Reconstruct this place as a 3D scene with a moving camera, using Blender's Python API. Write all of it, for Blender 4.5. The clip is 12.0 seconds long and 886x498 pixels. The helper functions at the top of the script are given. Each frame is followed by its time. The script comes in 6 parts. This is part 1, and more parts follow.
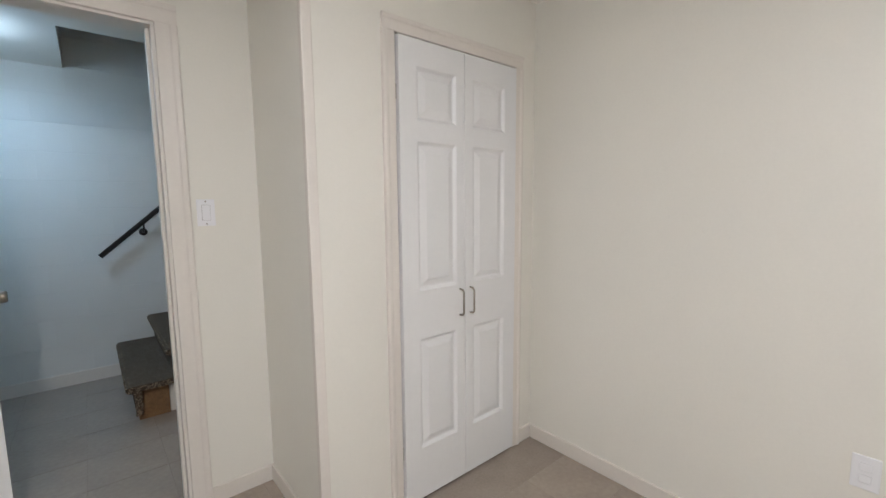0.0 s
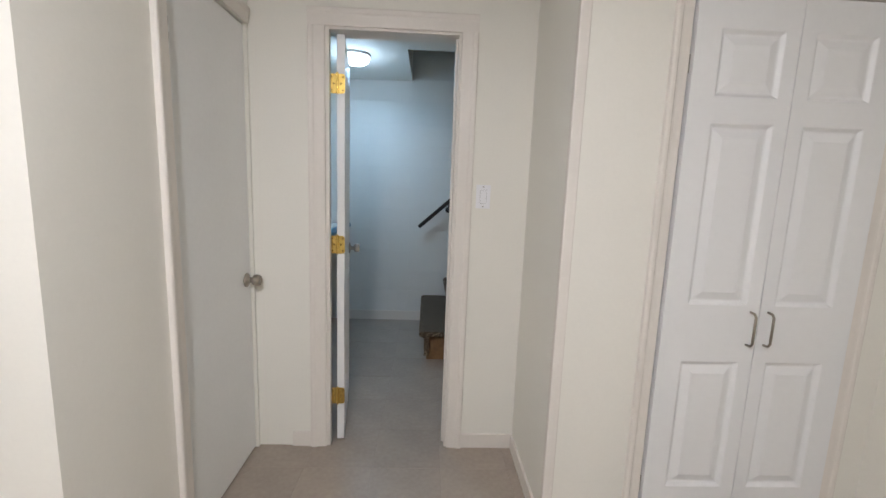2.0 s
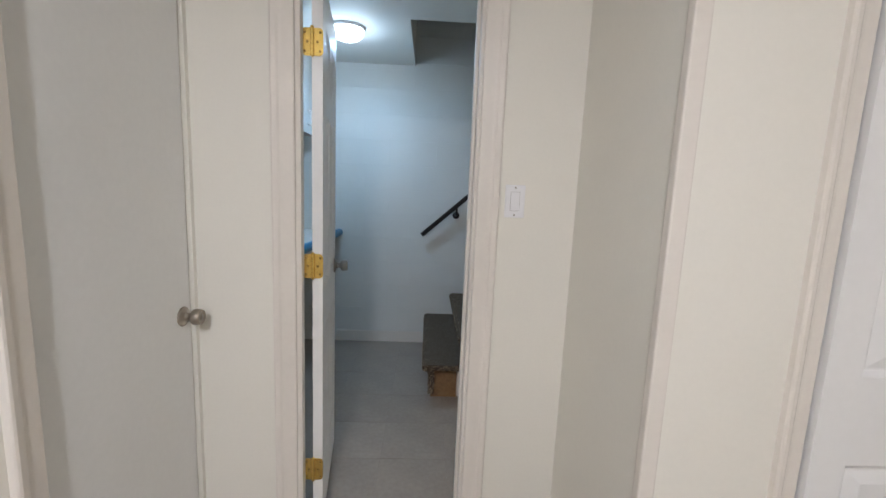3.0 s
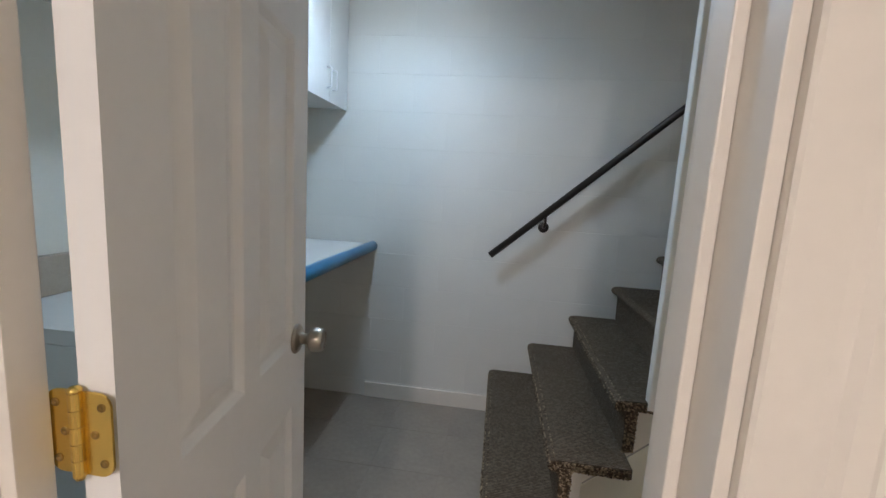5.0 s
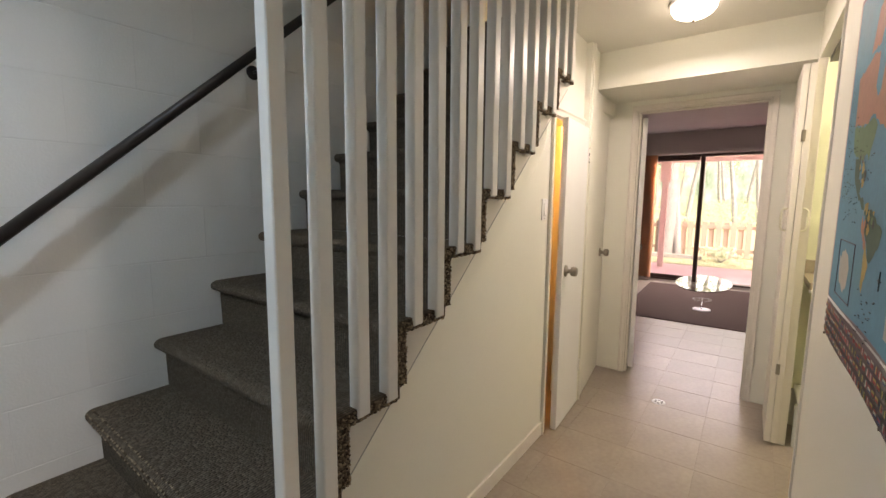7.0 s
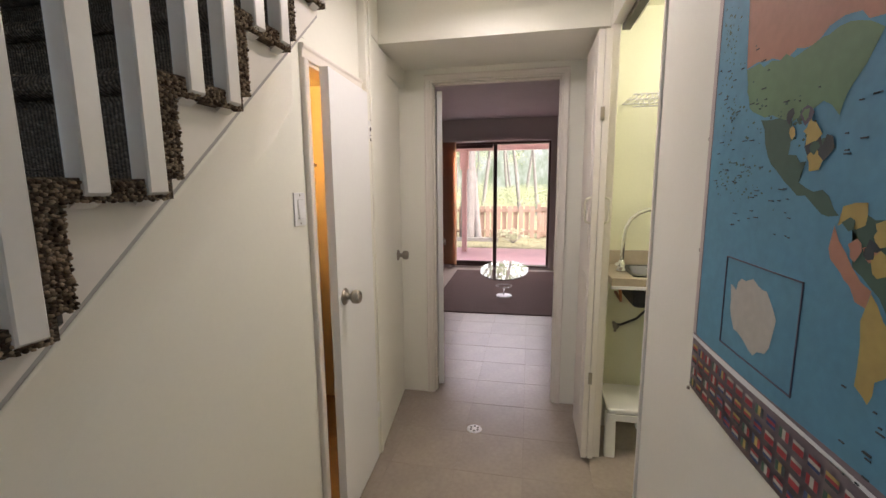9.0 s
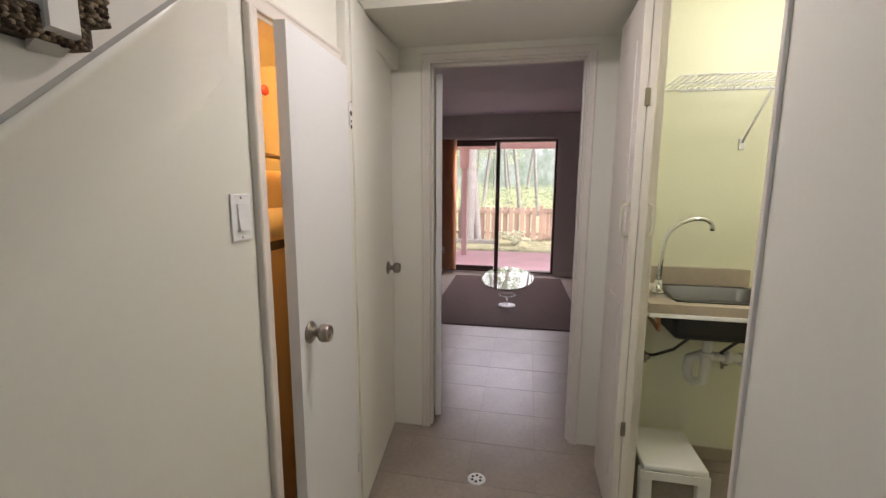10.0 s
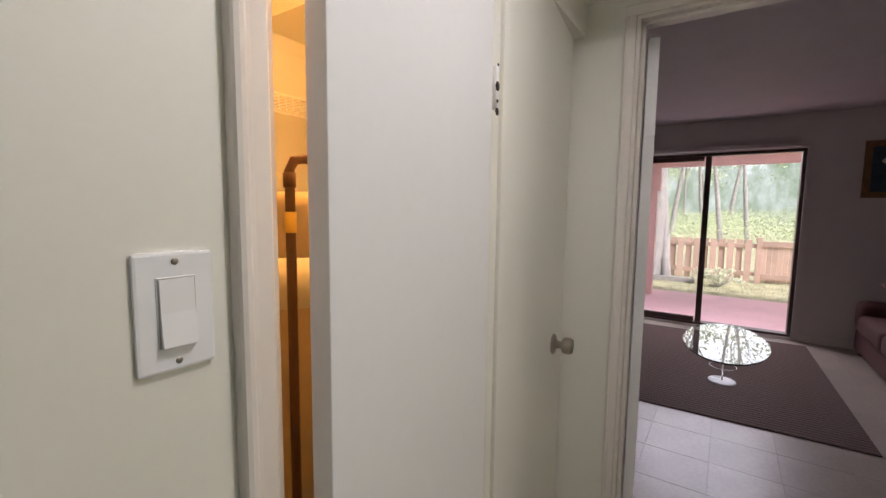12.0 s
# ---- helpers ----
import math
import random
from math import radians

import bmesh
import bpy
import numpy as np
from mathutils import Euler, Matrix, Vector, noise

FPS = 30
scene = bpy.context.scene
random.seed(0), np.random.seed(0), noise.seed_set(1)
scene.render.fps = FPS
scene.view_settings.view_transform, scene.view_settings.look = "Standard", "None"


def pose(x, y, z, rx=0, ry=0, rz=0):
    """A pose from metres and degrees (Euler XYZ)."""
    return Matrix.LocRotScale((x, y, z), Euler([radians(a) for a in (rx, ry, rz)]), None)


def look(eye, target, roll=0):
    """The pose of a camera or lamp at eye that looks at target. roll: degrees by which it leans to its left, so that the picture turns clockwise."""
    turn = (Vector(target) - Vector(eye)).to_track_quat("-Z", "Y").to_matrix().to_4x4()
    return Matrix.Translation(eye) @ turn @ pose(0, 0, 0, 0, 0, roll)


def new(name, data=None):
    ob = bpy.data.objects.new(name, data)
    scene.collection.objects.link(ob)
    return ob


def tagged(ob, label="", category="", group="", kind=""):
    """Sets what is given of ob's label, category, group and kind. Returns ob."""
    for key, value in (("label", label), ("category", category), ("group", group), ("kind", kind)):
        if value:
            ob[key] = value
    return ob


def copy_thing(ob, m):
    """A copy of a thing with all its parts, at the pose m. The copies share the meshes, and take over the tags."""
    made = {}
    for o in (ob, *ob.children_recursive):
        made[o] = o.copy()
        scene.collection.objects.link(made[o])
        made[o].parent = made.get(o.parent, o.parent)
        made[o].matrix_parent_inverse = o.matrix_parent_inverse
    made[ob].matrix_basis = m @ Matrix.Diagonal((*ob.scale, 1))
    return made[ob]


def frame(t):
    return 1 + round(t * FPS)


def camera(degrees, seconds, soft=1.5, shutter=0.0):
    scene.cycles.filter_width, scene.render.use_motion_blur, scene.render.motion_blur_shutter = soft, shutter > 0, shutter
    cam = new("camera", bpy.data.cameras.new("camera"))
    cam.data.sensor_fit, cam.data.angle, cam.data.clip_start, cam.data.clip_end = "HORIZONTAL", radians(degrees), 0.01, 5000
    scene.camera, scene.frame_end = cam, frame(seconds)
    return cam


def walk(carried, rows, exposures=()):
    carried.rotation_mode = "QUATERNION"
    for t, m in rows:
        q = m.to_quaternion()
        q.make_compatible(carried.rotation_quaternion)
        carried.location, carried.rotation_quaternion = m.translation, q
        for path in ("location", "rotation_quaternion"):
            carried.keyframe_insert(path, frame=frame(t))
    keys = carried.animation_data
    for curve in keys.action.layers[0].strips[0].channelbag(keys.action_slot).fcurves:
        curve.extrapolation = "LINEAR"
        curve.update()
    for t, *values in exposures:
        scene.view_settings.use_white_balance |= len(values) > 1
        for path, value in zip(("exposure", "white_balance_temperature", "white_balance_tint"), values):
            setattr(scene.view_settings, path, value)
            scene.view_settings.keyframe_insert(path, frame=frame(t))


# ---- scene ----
cam = camera(93.3, 12.0)
PATH = [
    (0, (-0.243, -2.041, 1.367), (1.038, -0.523, 1.139), -0.5),
    (0.5, (-0.179, -2.11, 1.383), (0.808, -0.382, 1.19), -1.3),
    (1, (-0.111, -2.196, 1.387), (0.507, -0.309, 1.155), 1.8),
    (1.5, (-0.114, -2.184, 1.375), (0.154, -0.223, 1.087), 0.8),
    (2, (-0.128, -2.046, 1.369), (-0.045, -0.069, 1.073), 2.1),
    (2.5, (-0.162, -1.777, 1.368), (-0.078, 0.202, 1.087), 2.4),
    (4.5, (-0.155, -0.55, 1.314), (-0.243, 1.426, 1.018), 1.9),
    (5, (-0.17, -0.301, 1.326), (-0.421, 1.663, 1.039), 3.4),
    (5.5, (-0.226, -0.11, 1.323), (-0.163, 1.871, 1.059), 2.8),
    (6, (-0.277, 0.061, 1.34), (0.436, 1.918, 1.134), 3.8),
    (6.5, (-0.208, 0.21, 1.366), (1.05, 1.726, 1.064), 4.7),
    (7, (-0.088, 0.345, 1.372), (1.505, 1.515, 1.133), 0.5),
    (7.5, (0.062, 0.42, 1.392), (1.890, 1.182, 1.147), 0.2),
    (9.5, (0.976, 0.506, 1.391), (2.916, 0.891, 1.095), -0.3),
    (10, (1.157, 0.561, 1.396), (3.096, 0.95, 1.099), 0.3),
    (10.5, (1.302, 0.618, 1.395), (3.188, 1.18, 1.039), 1.7),
    (11, (1.502, 0.668, 1.395), (3.271, 1.538, 1.057), 0.5),
    (11.5, (1.714, 0.713, 1.403), (3.407, 1.736, 1.109), 1.1),
    (12, (1.879, 0.815, 1.419), (3.529, 1.928, 1.225), 0.7),
]
walk(cam, [(t, look(eye, target, roll)) for t, eye, target, roll in PATH],
     ((0, 0.5, 6250, 8), (2.5, 0.5, 6250, 9), (4.5, 0.65, 6500, 12), (5.0, 0.8, 7100, 15), (5.5, 1.25, 8700, 22), (6.0, 1.2, 9200, 23), (6.5, 1.05, 8700, 22), (7.0, 1.05, 7800, 17), (7.7, 1.15, 7400, 19), (9.5, 0.44, 6650, 17), (10.5, 0.40, 6500, 16), (12.0, 0.27, 6350, 15)))

# world, sun and lamps
world = bpy.data.worlds.new("world")
scene.world = world
world.use_nodes = True
wn = world.node_tree.nodes
sky = wn.new("ShaderNodeTexSky")
sky.sky_type, sky.sun_disc = "NISHITA", False
sky.sun_elevation, sky.sun_rotation = radians(50), radians(215)
sky.air_density, sky.dust_density, sky.ozone_density = 0.7, 8.0, 0.4
wn["Background"].inputs[1].default_value = 0.15
world.node_tree.links.new(sky.outputs[0], wn["Background"].inputs[0])

sun = new("sun", bpy.data.lights.new("sun", "SUN"))
sun.data.energy, sun.data.angle, sun.data.color = 2.6, radians(0.6), (0.98, 0.97, 1.0)
# the sun stands high to the south-west, behind the house
sun.matrix_world = look((-0.37, -0.53, 0.77), (0, 0, 0))
# added lamp, out of view, for the sky's light under the patio roof, at the head of the sliding door
soft = new("daylight_fill", bpy.data.lights.new("daylight_fill", "AREA"))
soft.data.shape, soft.data.size, soft.data.size_y = "RECTANGLE", 1.6, 0.45
soft.data.energy, soft.data.color = 85, (0.90, 0.88, 1.0)
soft.matrix_world = look((8.32, 0.96, 2.36), (5.6, 0.96, 0.35))


def lamp(name, place, watts, colour, radius=0.09):
    ob = new(name, bpy.data.lights.new(name, "POINT"))
    ob.location = place
    ob.data.energy, ob.data.color, ob.data.shadow_soft_size = watts, colour, radius
    return ob


def dome_light(name, x, y, watts, colour):
    ob = new(name, bpy.data.lights.new(name, "AREA"))
    ob.data.shape, ob.data.size, ob.data.energy, ob.data.color = "DISK", 0.15, watts, colour
    ob.location = (x, y, 2.228)


dome_light("bulb_hall_west", -0.70, 1.345, 4.6, (0.43, 0.69, 1.0))
lamp("glow_hall_west", (-0.70, 1.345, 2.18), 2.5, (0.48, 0.71, 1.0), 0.07)
dome_light("bulb_hall_east", 2.38, 0.65, 5.2, (1.0, 0.94, 0.95))
lamp("bulb_start_room", (-0.45, -2.35, 2.20), 24, (0.97, 0.95, 1.0))
dome_light("shade_start_room", -0.45, -2.35, 18, (0.97, 0.95, 1.0))
lamp("bulb_closet", (2.48, 1.45, 1.95), 14, (1.0, 0.46, 0.11), 0.04)
lamp("bulb_sink_closet", (2.75, -0.55, 2.1), 9, (1.0, 0.98, 0.92), 0.08)

# ---- mesh helpers ----
def link_mesh(name, bm, material, parent=None, label=""):
    me = bpy.data.meshes.new(name)
    bmesh.ops.recalc_face_normals(bm, faces=bm.faces)
    bm.to_mesh(me)
    bm.free()
    ob = new(name, me)
    me.materials.append(material)
    if parent:
        ob.parent = parent
    if label:
        ob["label"] = label
    return ob


def part(name, bm, material, parent, label=""):
    return link_mesh(name, bm, material, parent, label)


def thing(name, label, category, m=None, group=""):
    ob = new(name)
    ob.matrix_world = m or Matrix()
    return tagged(ob, label, category, group)


def structure(name, bm, material, parent=None):
    return tagged(link_mesh(name, bm, material, parent), kind="structure")


def box(bm, a, b, bevel=0.0, segments=2):
    """A box between two corners, its edges rounded."""
    lo = [min(p, q) for p, q in zip(a, b)]
    hi = [max(p, q) for p, q in zip(a, b)]
    r = bmesh.ops.create_cube(bm, size=1.0)["verts"]
    for v in r:
        v.co = Vector([lo[i] if v.co[i] < 0 else hi[i] for i in range(3)])
    if bevel:
        edges = list({e for v in r for e in v.link_edges})
        bmesh.ops.bevel(bm, geom=edges, offset=bevel, segments=segments, affect="EDGES", profile=0.6)


def shaded(bm):
    for f in bm.faces:
        f.smooth = True


def tube(bm, points, radius, sides=12, caps=True):
    """A round bar along points; radius may be one number or one for each point."""
    pts = [Vector(p) for p in points]
    rad = radius if isinstance(radius, (list, tuple)) else [radius] * len(pts)
    rings, last = [], None
    for i, p in enumerate(pts):
        d = (pts[min(i + 1, len(pts) - 1)] - pts[max(i - 1, 0)]).normalized()
        if last is None:
            up = Vector((0, 0, 1)) if abs(d.z) < 0.9 else Vector((1, 0, 0))
            side = d.cross(up).normalized()
        else:
            side = (last - d * last.dot(d)).normalized()
        last, other = side, d.cross(side)
        rings.append([bm.verts.new(p + (side * math.cos(a) + other * math.sin(a)) * rad[i])
                      for a in [2 * math.pi * k / sides for k in range(sides)]])
    for r, s in zip(rings, rings[1:]):
        for k in range(sides):
            f = bm.faces.new((r[k], r[(k + 1) % sides], s[(k + 1) % sides], s[k]))
            f.smooth = True
    if caps:
        bm.faces.new(rings[0][::-1])
        bm.faces.new(rings[-1])


def lathe(bm, profile, m=None, sides=24):
    """A turned body: profile of (radius, height) about z, placed by m."""
    m = m or Matrix()
    rings = []
    for r, z in profile:
        if r < 1e-5:
            rings.append([bm.verts.new(m @ Vector((0, 0, z)))])
        else:
            rings.append([bm.verts.new(m @ Vector((r * math.cos(2 * math.pi * k / sides), r * math.sin(2 * math.pi * k / sides), z)))
                          for k in range(sides)])
    for a, b in zip(rings, rings[1:]):
        for k in range(sides):
            q = [a[k % len(a)], a[(k + 1) % len(a)], b[(k + 1) % len(b)], b[k % len(b)]]
            q = [v for i, v in enumerate(q) if v not in q[:i]]
            if len(q) > 2:
                f = bm.faces.new(q)
                f.smooth = True


def prism(bm, outline, axis, a, b):
    """An outline of 2D points, swept along axis from a to b (x: outline in y,z; y: in x,z; z: in x,y)."""
    def at(p, s):
        return {"x": (s, p[0], p[1]), "y": (p[0], s, p[1]), "z": (p[0], p[1], s)}[axis]
    lo = [bm.verts.new(at(p, a)) for p in outline]
    hi = [bm.verts.new(at(p, b)) for p in outline]
    n = len(outline)
    for i in range(n):
        bm.faces.new((lo[i], lo[(i + 1) % n], hi[(i + 1) % n], hi[i]))
    bm.faces.new(lo[::-1])
    bm.faces.new(hi)


# ---- materials ----
def material(name, colour, rough=0.5, metal=0.0, vary=0.06, scale=3.0, grain=40.0, bump=0.05, dist=0.002, spread=0.0, specular=0.5, coat=0.0):
    """Paint, metal or plastic: broad stains and fine grain in colour, gloss and relief. spread: how far single pieces differ."""
    m = bpy.data.materials.new(name)
    m.use_nodes = True
    n, l = m.node_tree.nodes, m.node_tree.links
    b = n["Principled BSDF"]
    tc = n.new("ShaderNodeTexCoord")
    big, fine = n.new("ShaderNodeTexNoise"), n.new("ShaderNodeTexNoise")
    for t, s, d in ((big, scale, 3), (fine, grain, 5)):
        t.inputs["Scale"].default_value, t.inputs["Detail"].default_value = s, d
        l.new(tc.outputs["Object"], t.inputs["Vector"])
    mix = n.new("ShaderNodeMath")
    mix.operation = "ADD"
    l.new(big.outputs[0], mix.inputs[0])
    l.new(fine.outputs[0], mix.inputs[1])
    ramp = n.new("ShaderNodeMapRange")
    ramp.inputs[1].default_value, ramp.inputs[2].default_value = 0.0, 2.0
    ramp.inputs[3].default_value, ramp.inputs[4].default_value = 1 - 2.2 * vary, 1 + 2.2 * vary
    l.new(mix.outputs[0], ramp.inputs[0])
    value = ramp.outputs[0]
    if spread:
        info = n.new("ShaderNodeObjectInfo")
        r2 = n.new("ShaderNodeMapRange")
        r2.inputs[3].default_value, r2.inputs[4].default_value = 1 - spread, 1 + spread
        l.new(info.outputs["Random"], r2.inputs[0])
        mu = n.new("ShaderNodeMath")
        mu.operation = "MULTIPLY"
        l.new(value, mu.inputs[0])
        l.new(r2.outputs[0], mu.inputs[1])
        value = mu.outputs[0]
    tint = n.new("ShaderNodeVectorMath")
    tint.operation = "SCALE"
    tint.inputs[0].default_value = colour
    l.new(value, tint.inputs["Scale"])
    l.new(tint.outputs[0], b.inputs["Base Color"])
    rr = n.new("ShaderNodeMapRange")
    rr.inputs[3].default_value, rr.inputs[4].default_value = max(rough - 0.04, 0.02), min(rough + 0.04, 1)
    l.new(big.outputs[0], rr.inputs[0])
    l.new(rr.outputs[0], b.inputs["Roughness"])
    b.inputs["Metallic"].default_value = metal
    b.inputs["Specular IOR Level"].default_value = specular
    b.inputs["Coat Weight"].default_value = coat
    if bump:
        bp = n.new("ShaderNodeBump")
        bp.inputs["Strength"].default_value, bp.inputs["Distance"].default_value = bump, dist
        l.new(fine.outputs[0], bp.inputs["Height"])
        l.new(bp.outputs[0], b.inputs["Normal"])
    return m


def glowing(name, colour, strength):
    m = bpy.data.materials.new(name)
    m.use_nodes = True
    b = m.node_tree.nodes["Principled BSDF"]
    b.inputs["Base Color"].default_value = (0.8, 0.8, 0.78, 1)
    b.inputs["Emission Color"].default_value = (*colour, 1)
    b.inputs["Emission Strength"].default_value = strength
    return m


def glass(name, rough=0.0, colour=(1, 1, 1)):
    m = bpy.data.materials.new(name)
    m.use_nodes = True
    b = m.node_tree.nodes["Principled BSDF"]
    b.inputs["Base Color"].default_value = (*colour, 1)
    b.inputs["Transmission Weight"].default_value = 1
    b.inputs["Roughness"].default_value = rough
    b.inputs["IOR"].default_value = 1.45
    return m


WALL = material("cream_wall_paint", (0.83, 0.803, 0.728), 0.42, vary=0.02, scale=1.5, grain=90, bump=0.12, dist=0.0012)
HALLWALL = material("hall_wall_paint", (0.82, 0.805, 0.72), 0.45, vary=0.02, scale=1.5, grain=90, bump=0.12, dist=0.0012)
TRIM = material("cream_trim_paint", (0.78, 0.73, 0.665), 0.40, vary=0.03, scale=5, grain=60, bump=0.1, dist=0.001)
BALUSTER = material("white_baluster_paint", (0.83, 0.80, 0.75), 0.35, vary=0.03, scale=5, grain=60, bump=0.1, dist=0.001)
CEILING = material("ceiling_paint", (0.78, 0.76, 0.70), 0.7, vary=0.03, scale=2, grain=120, bump=0.2, dist=0.002)
DOORWHITE = material("white_door_paint", (0.83, 0.825, 0.815), 0.38, vary=0.02, scale=2, grain=50, bump=0.08, dist=0.0008)
DOORGREY = material("flat_door_paint", (0.83, 0.83, 0.81), 0.38, vary=0.03, scale=3, grain=50, bump=0.08, dist=0.001)
BLOCK = material("painted_block", (0.74, 0.73, 0.69), 0.5, vary=0.03, scale=4, grain=130, bump=0.35, dist=0.002, spread=0.004)
MORTAR = material("painted_mortar", (0.72, 0.71, 0.67), 0.6, vary=0.03, scale=4, grain=130, bump=0.3, dist=0.002)
TILE = material("beige_floor_tile", (0.345, 0.29, 0.24), 0.33, vary=0.16, scale=6, grain=45, bump=0.08, dist=0.001, spread=0.05)
GROUT = material("tile_grout", (0.33, 0.28, 0.235), 0.8, vary=0.15, scale=8, grain=80, bump=0.3)
NICKEL = material("satin_nickel", (0.38, 0.34, 0.29), 0.3, metal=1.0, vary=0.05, bump=0.02)
CHROME = material("chrome", (0.75, 0.76, 0.77), 0.12, metal=1.0, vary=0.04, bump=0.01)
BRASS = material("polished_brass", (0.78, 0.55, 0.16), 0.25, metal=1.0, vary=0.1, scale=20, bump=0.03)
OLDBRASS = material("tarnished_brass", (0.30, 0.19, 0.06), 0.4, metal=1.0, vary=0.2, scale=30)
BRONZE = material("dark_bronze_metal", (0.035, 0.026, 0.022), 0.38, metal=0.3, vary=0.15, bump=0.1)
PLATE = material("white_plastic", (0.86, 0.855, 0.86), 0.28, vary=0.01, bump=0.0)
IVORY = material("ivory_plastic", (0.74, 0.71, 0.58), 0.3, vary=0.02, bump=0.0)
YELLOWWALL = material("pale_yellow_paint", (0.76, 0.76, 0.58), 0.5, vary=0.03, scale=1.5, grain=90, bump=0.12, dist=0.0012)
LAMINATE = material("white_laminate", (0.78, 0.78, 0.76), 0.2, vary=0.02, bump=0.02)
BLUE = material("blue_edge_roll", (0.008, 0.18, 0.36), 0.35, vary=0.06, bump=0.05)
STONE = material("beige_laminate", (0.44, 0.37, 0.29), 0.40, vary=0.1, scale=30, grain=160, bump=0.02)
STEEL = material("brushed_steel", (0.12, 0.118, 0.115), 0.40, metal=1.0, vary=0.06, bump=0.03)
BROWNPIPE = material("brown_enamelled_pipe", (0.10, 0.042, 0.020), 0.35, vary=0.2, scale=20, bump=0.05)
BLACK = material("black_paint", (0.012, 0.012, 0.014), 0.5, vary=0.1, bump=0.05)
COPPER = material("copper_pipe", (0.45, 0.20, 0.10), 0.4, metal=1.0, vary=0.2, scale=20)
PVC = material("white_pvc", (0.72, 0.71, 0.66), 0.35, vary=0.03, bump=0.01)
WOOD = material("raw_wood", (0.24, 0.13, 0.055), 0.6, vary=0.3, scale=14, grain=60, bump=0.2)
TIN = material("tan_enamel", (0.62, 0.50, 0.33), 0.4, vary=0.05, bump=0.02)
LIVWALL = material("living_wall_paint", (0.70, 0.65, 0.63), 0.6, vary=0.03, scale=1.5, grain=90, bump=0.15)
LIVCEIL = material("living_ceiling", (0.60, 0.55, 0.56), 0.7, vary=0.08, scale=3, grain=60, bump=0.5, dist=0.004)
FRAMEBROWN = material("brown_aluminium", (0.10, 0.065, 0.06), 0.4, metal=0.4, vary=0.1)
VELOUR = material("maroon_velour", (0.085, 0.030, 0.026), 0.85, vary=0.2, scale=8, grain=80, bump=0.3)
BLIND = material("tan_blind", (0.80, 0.62, 0.48), 0.6, vary=0.05)
bn, bl2 = BLIND.node_tree.nodes, BLIND.node_tree.links
thru, both = bn.new("ShaderNodeBsdfTranslucent"), bn.new("ShaderNodeMixShader")
thru.inputs["Color"].default_value = (0.90, 0.70, 0.55, 1)
both.inputs[0].default_value = 0.6
bl2.new(bn["Principled BSDF"].outputs[0], both.inputs[1])
bl2.new(thru.outputs[0], both.inputs[2])
bl2.new(both.outputs[0], bn["Material Output"].inputs[0])
PATIO = material("red_patio_paint", (0.76, 0.50, 0.53), 0.7, vary=0.15, scale=2, grain=30, bump=0.2)
PINKWOOD = material("pink_painted_wood", (0.70, 0.51, 0.49), 0.6, vary=0.08, scale=4)
FENCE = material("weathered_fence_wood", (0.52, 0.38, 0.32), 0.8, vary=0.15, scale=5, grain=40, bump=0.3, spread=0.12)
GRASS = material("grass", (0.42, 0.42, 0.27), 0.9, vary=0.5, scale=4, grain=60, bump=0.6, dist=0.02)
BARK = material("grey_bark", (0.40, 0.39, 0.39), 0.9, vary=0.3, scale=6, grain=30, bump=0.8, dist=0.03)
LEAF = material("spring_leaf", (0.52, 0.60, 0.38), 0.6, vary=0.4, scale=1.0, grain=10, bump=0)
BLOSSOM = material("white_blossom", (0.62, 0.66, 0.50), 0.7, vary=0.2, scale=6, bump=0)
GLASS = glass("clear_glass")
GREENGLASS = glass("table_glass", 0.0, (0.95, 0.99, 0.98))
GREENGLASS.node_tree.nodes["Principled BSDF"].inputs["IOR"].default_value = 1.85
DOMECOOL = glowing("lit_dome_cool", (0.80, 0.92, 1.0), 7)
DOMEWARM = glowing("lit_dome_warm", (1.0, 0.93, 0.80), 5)


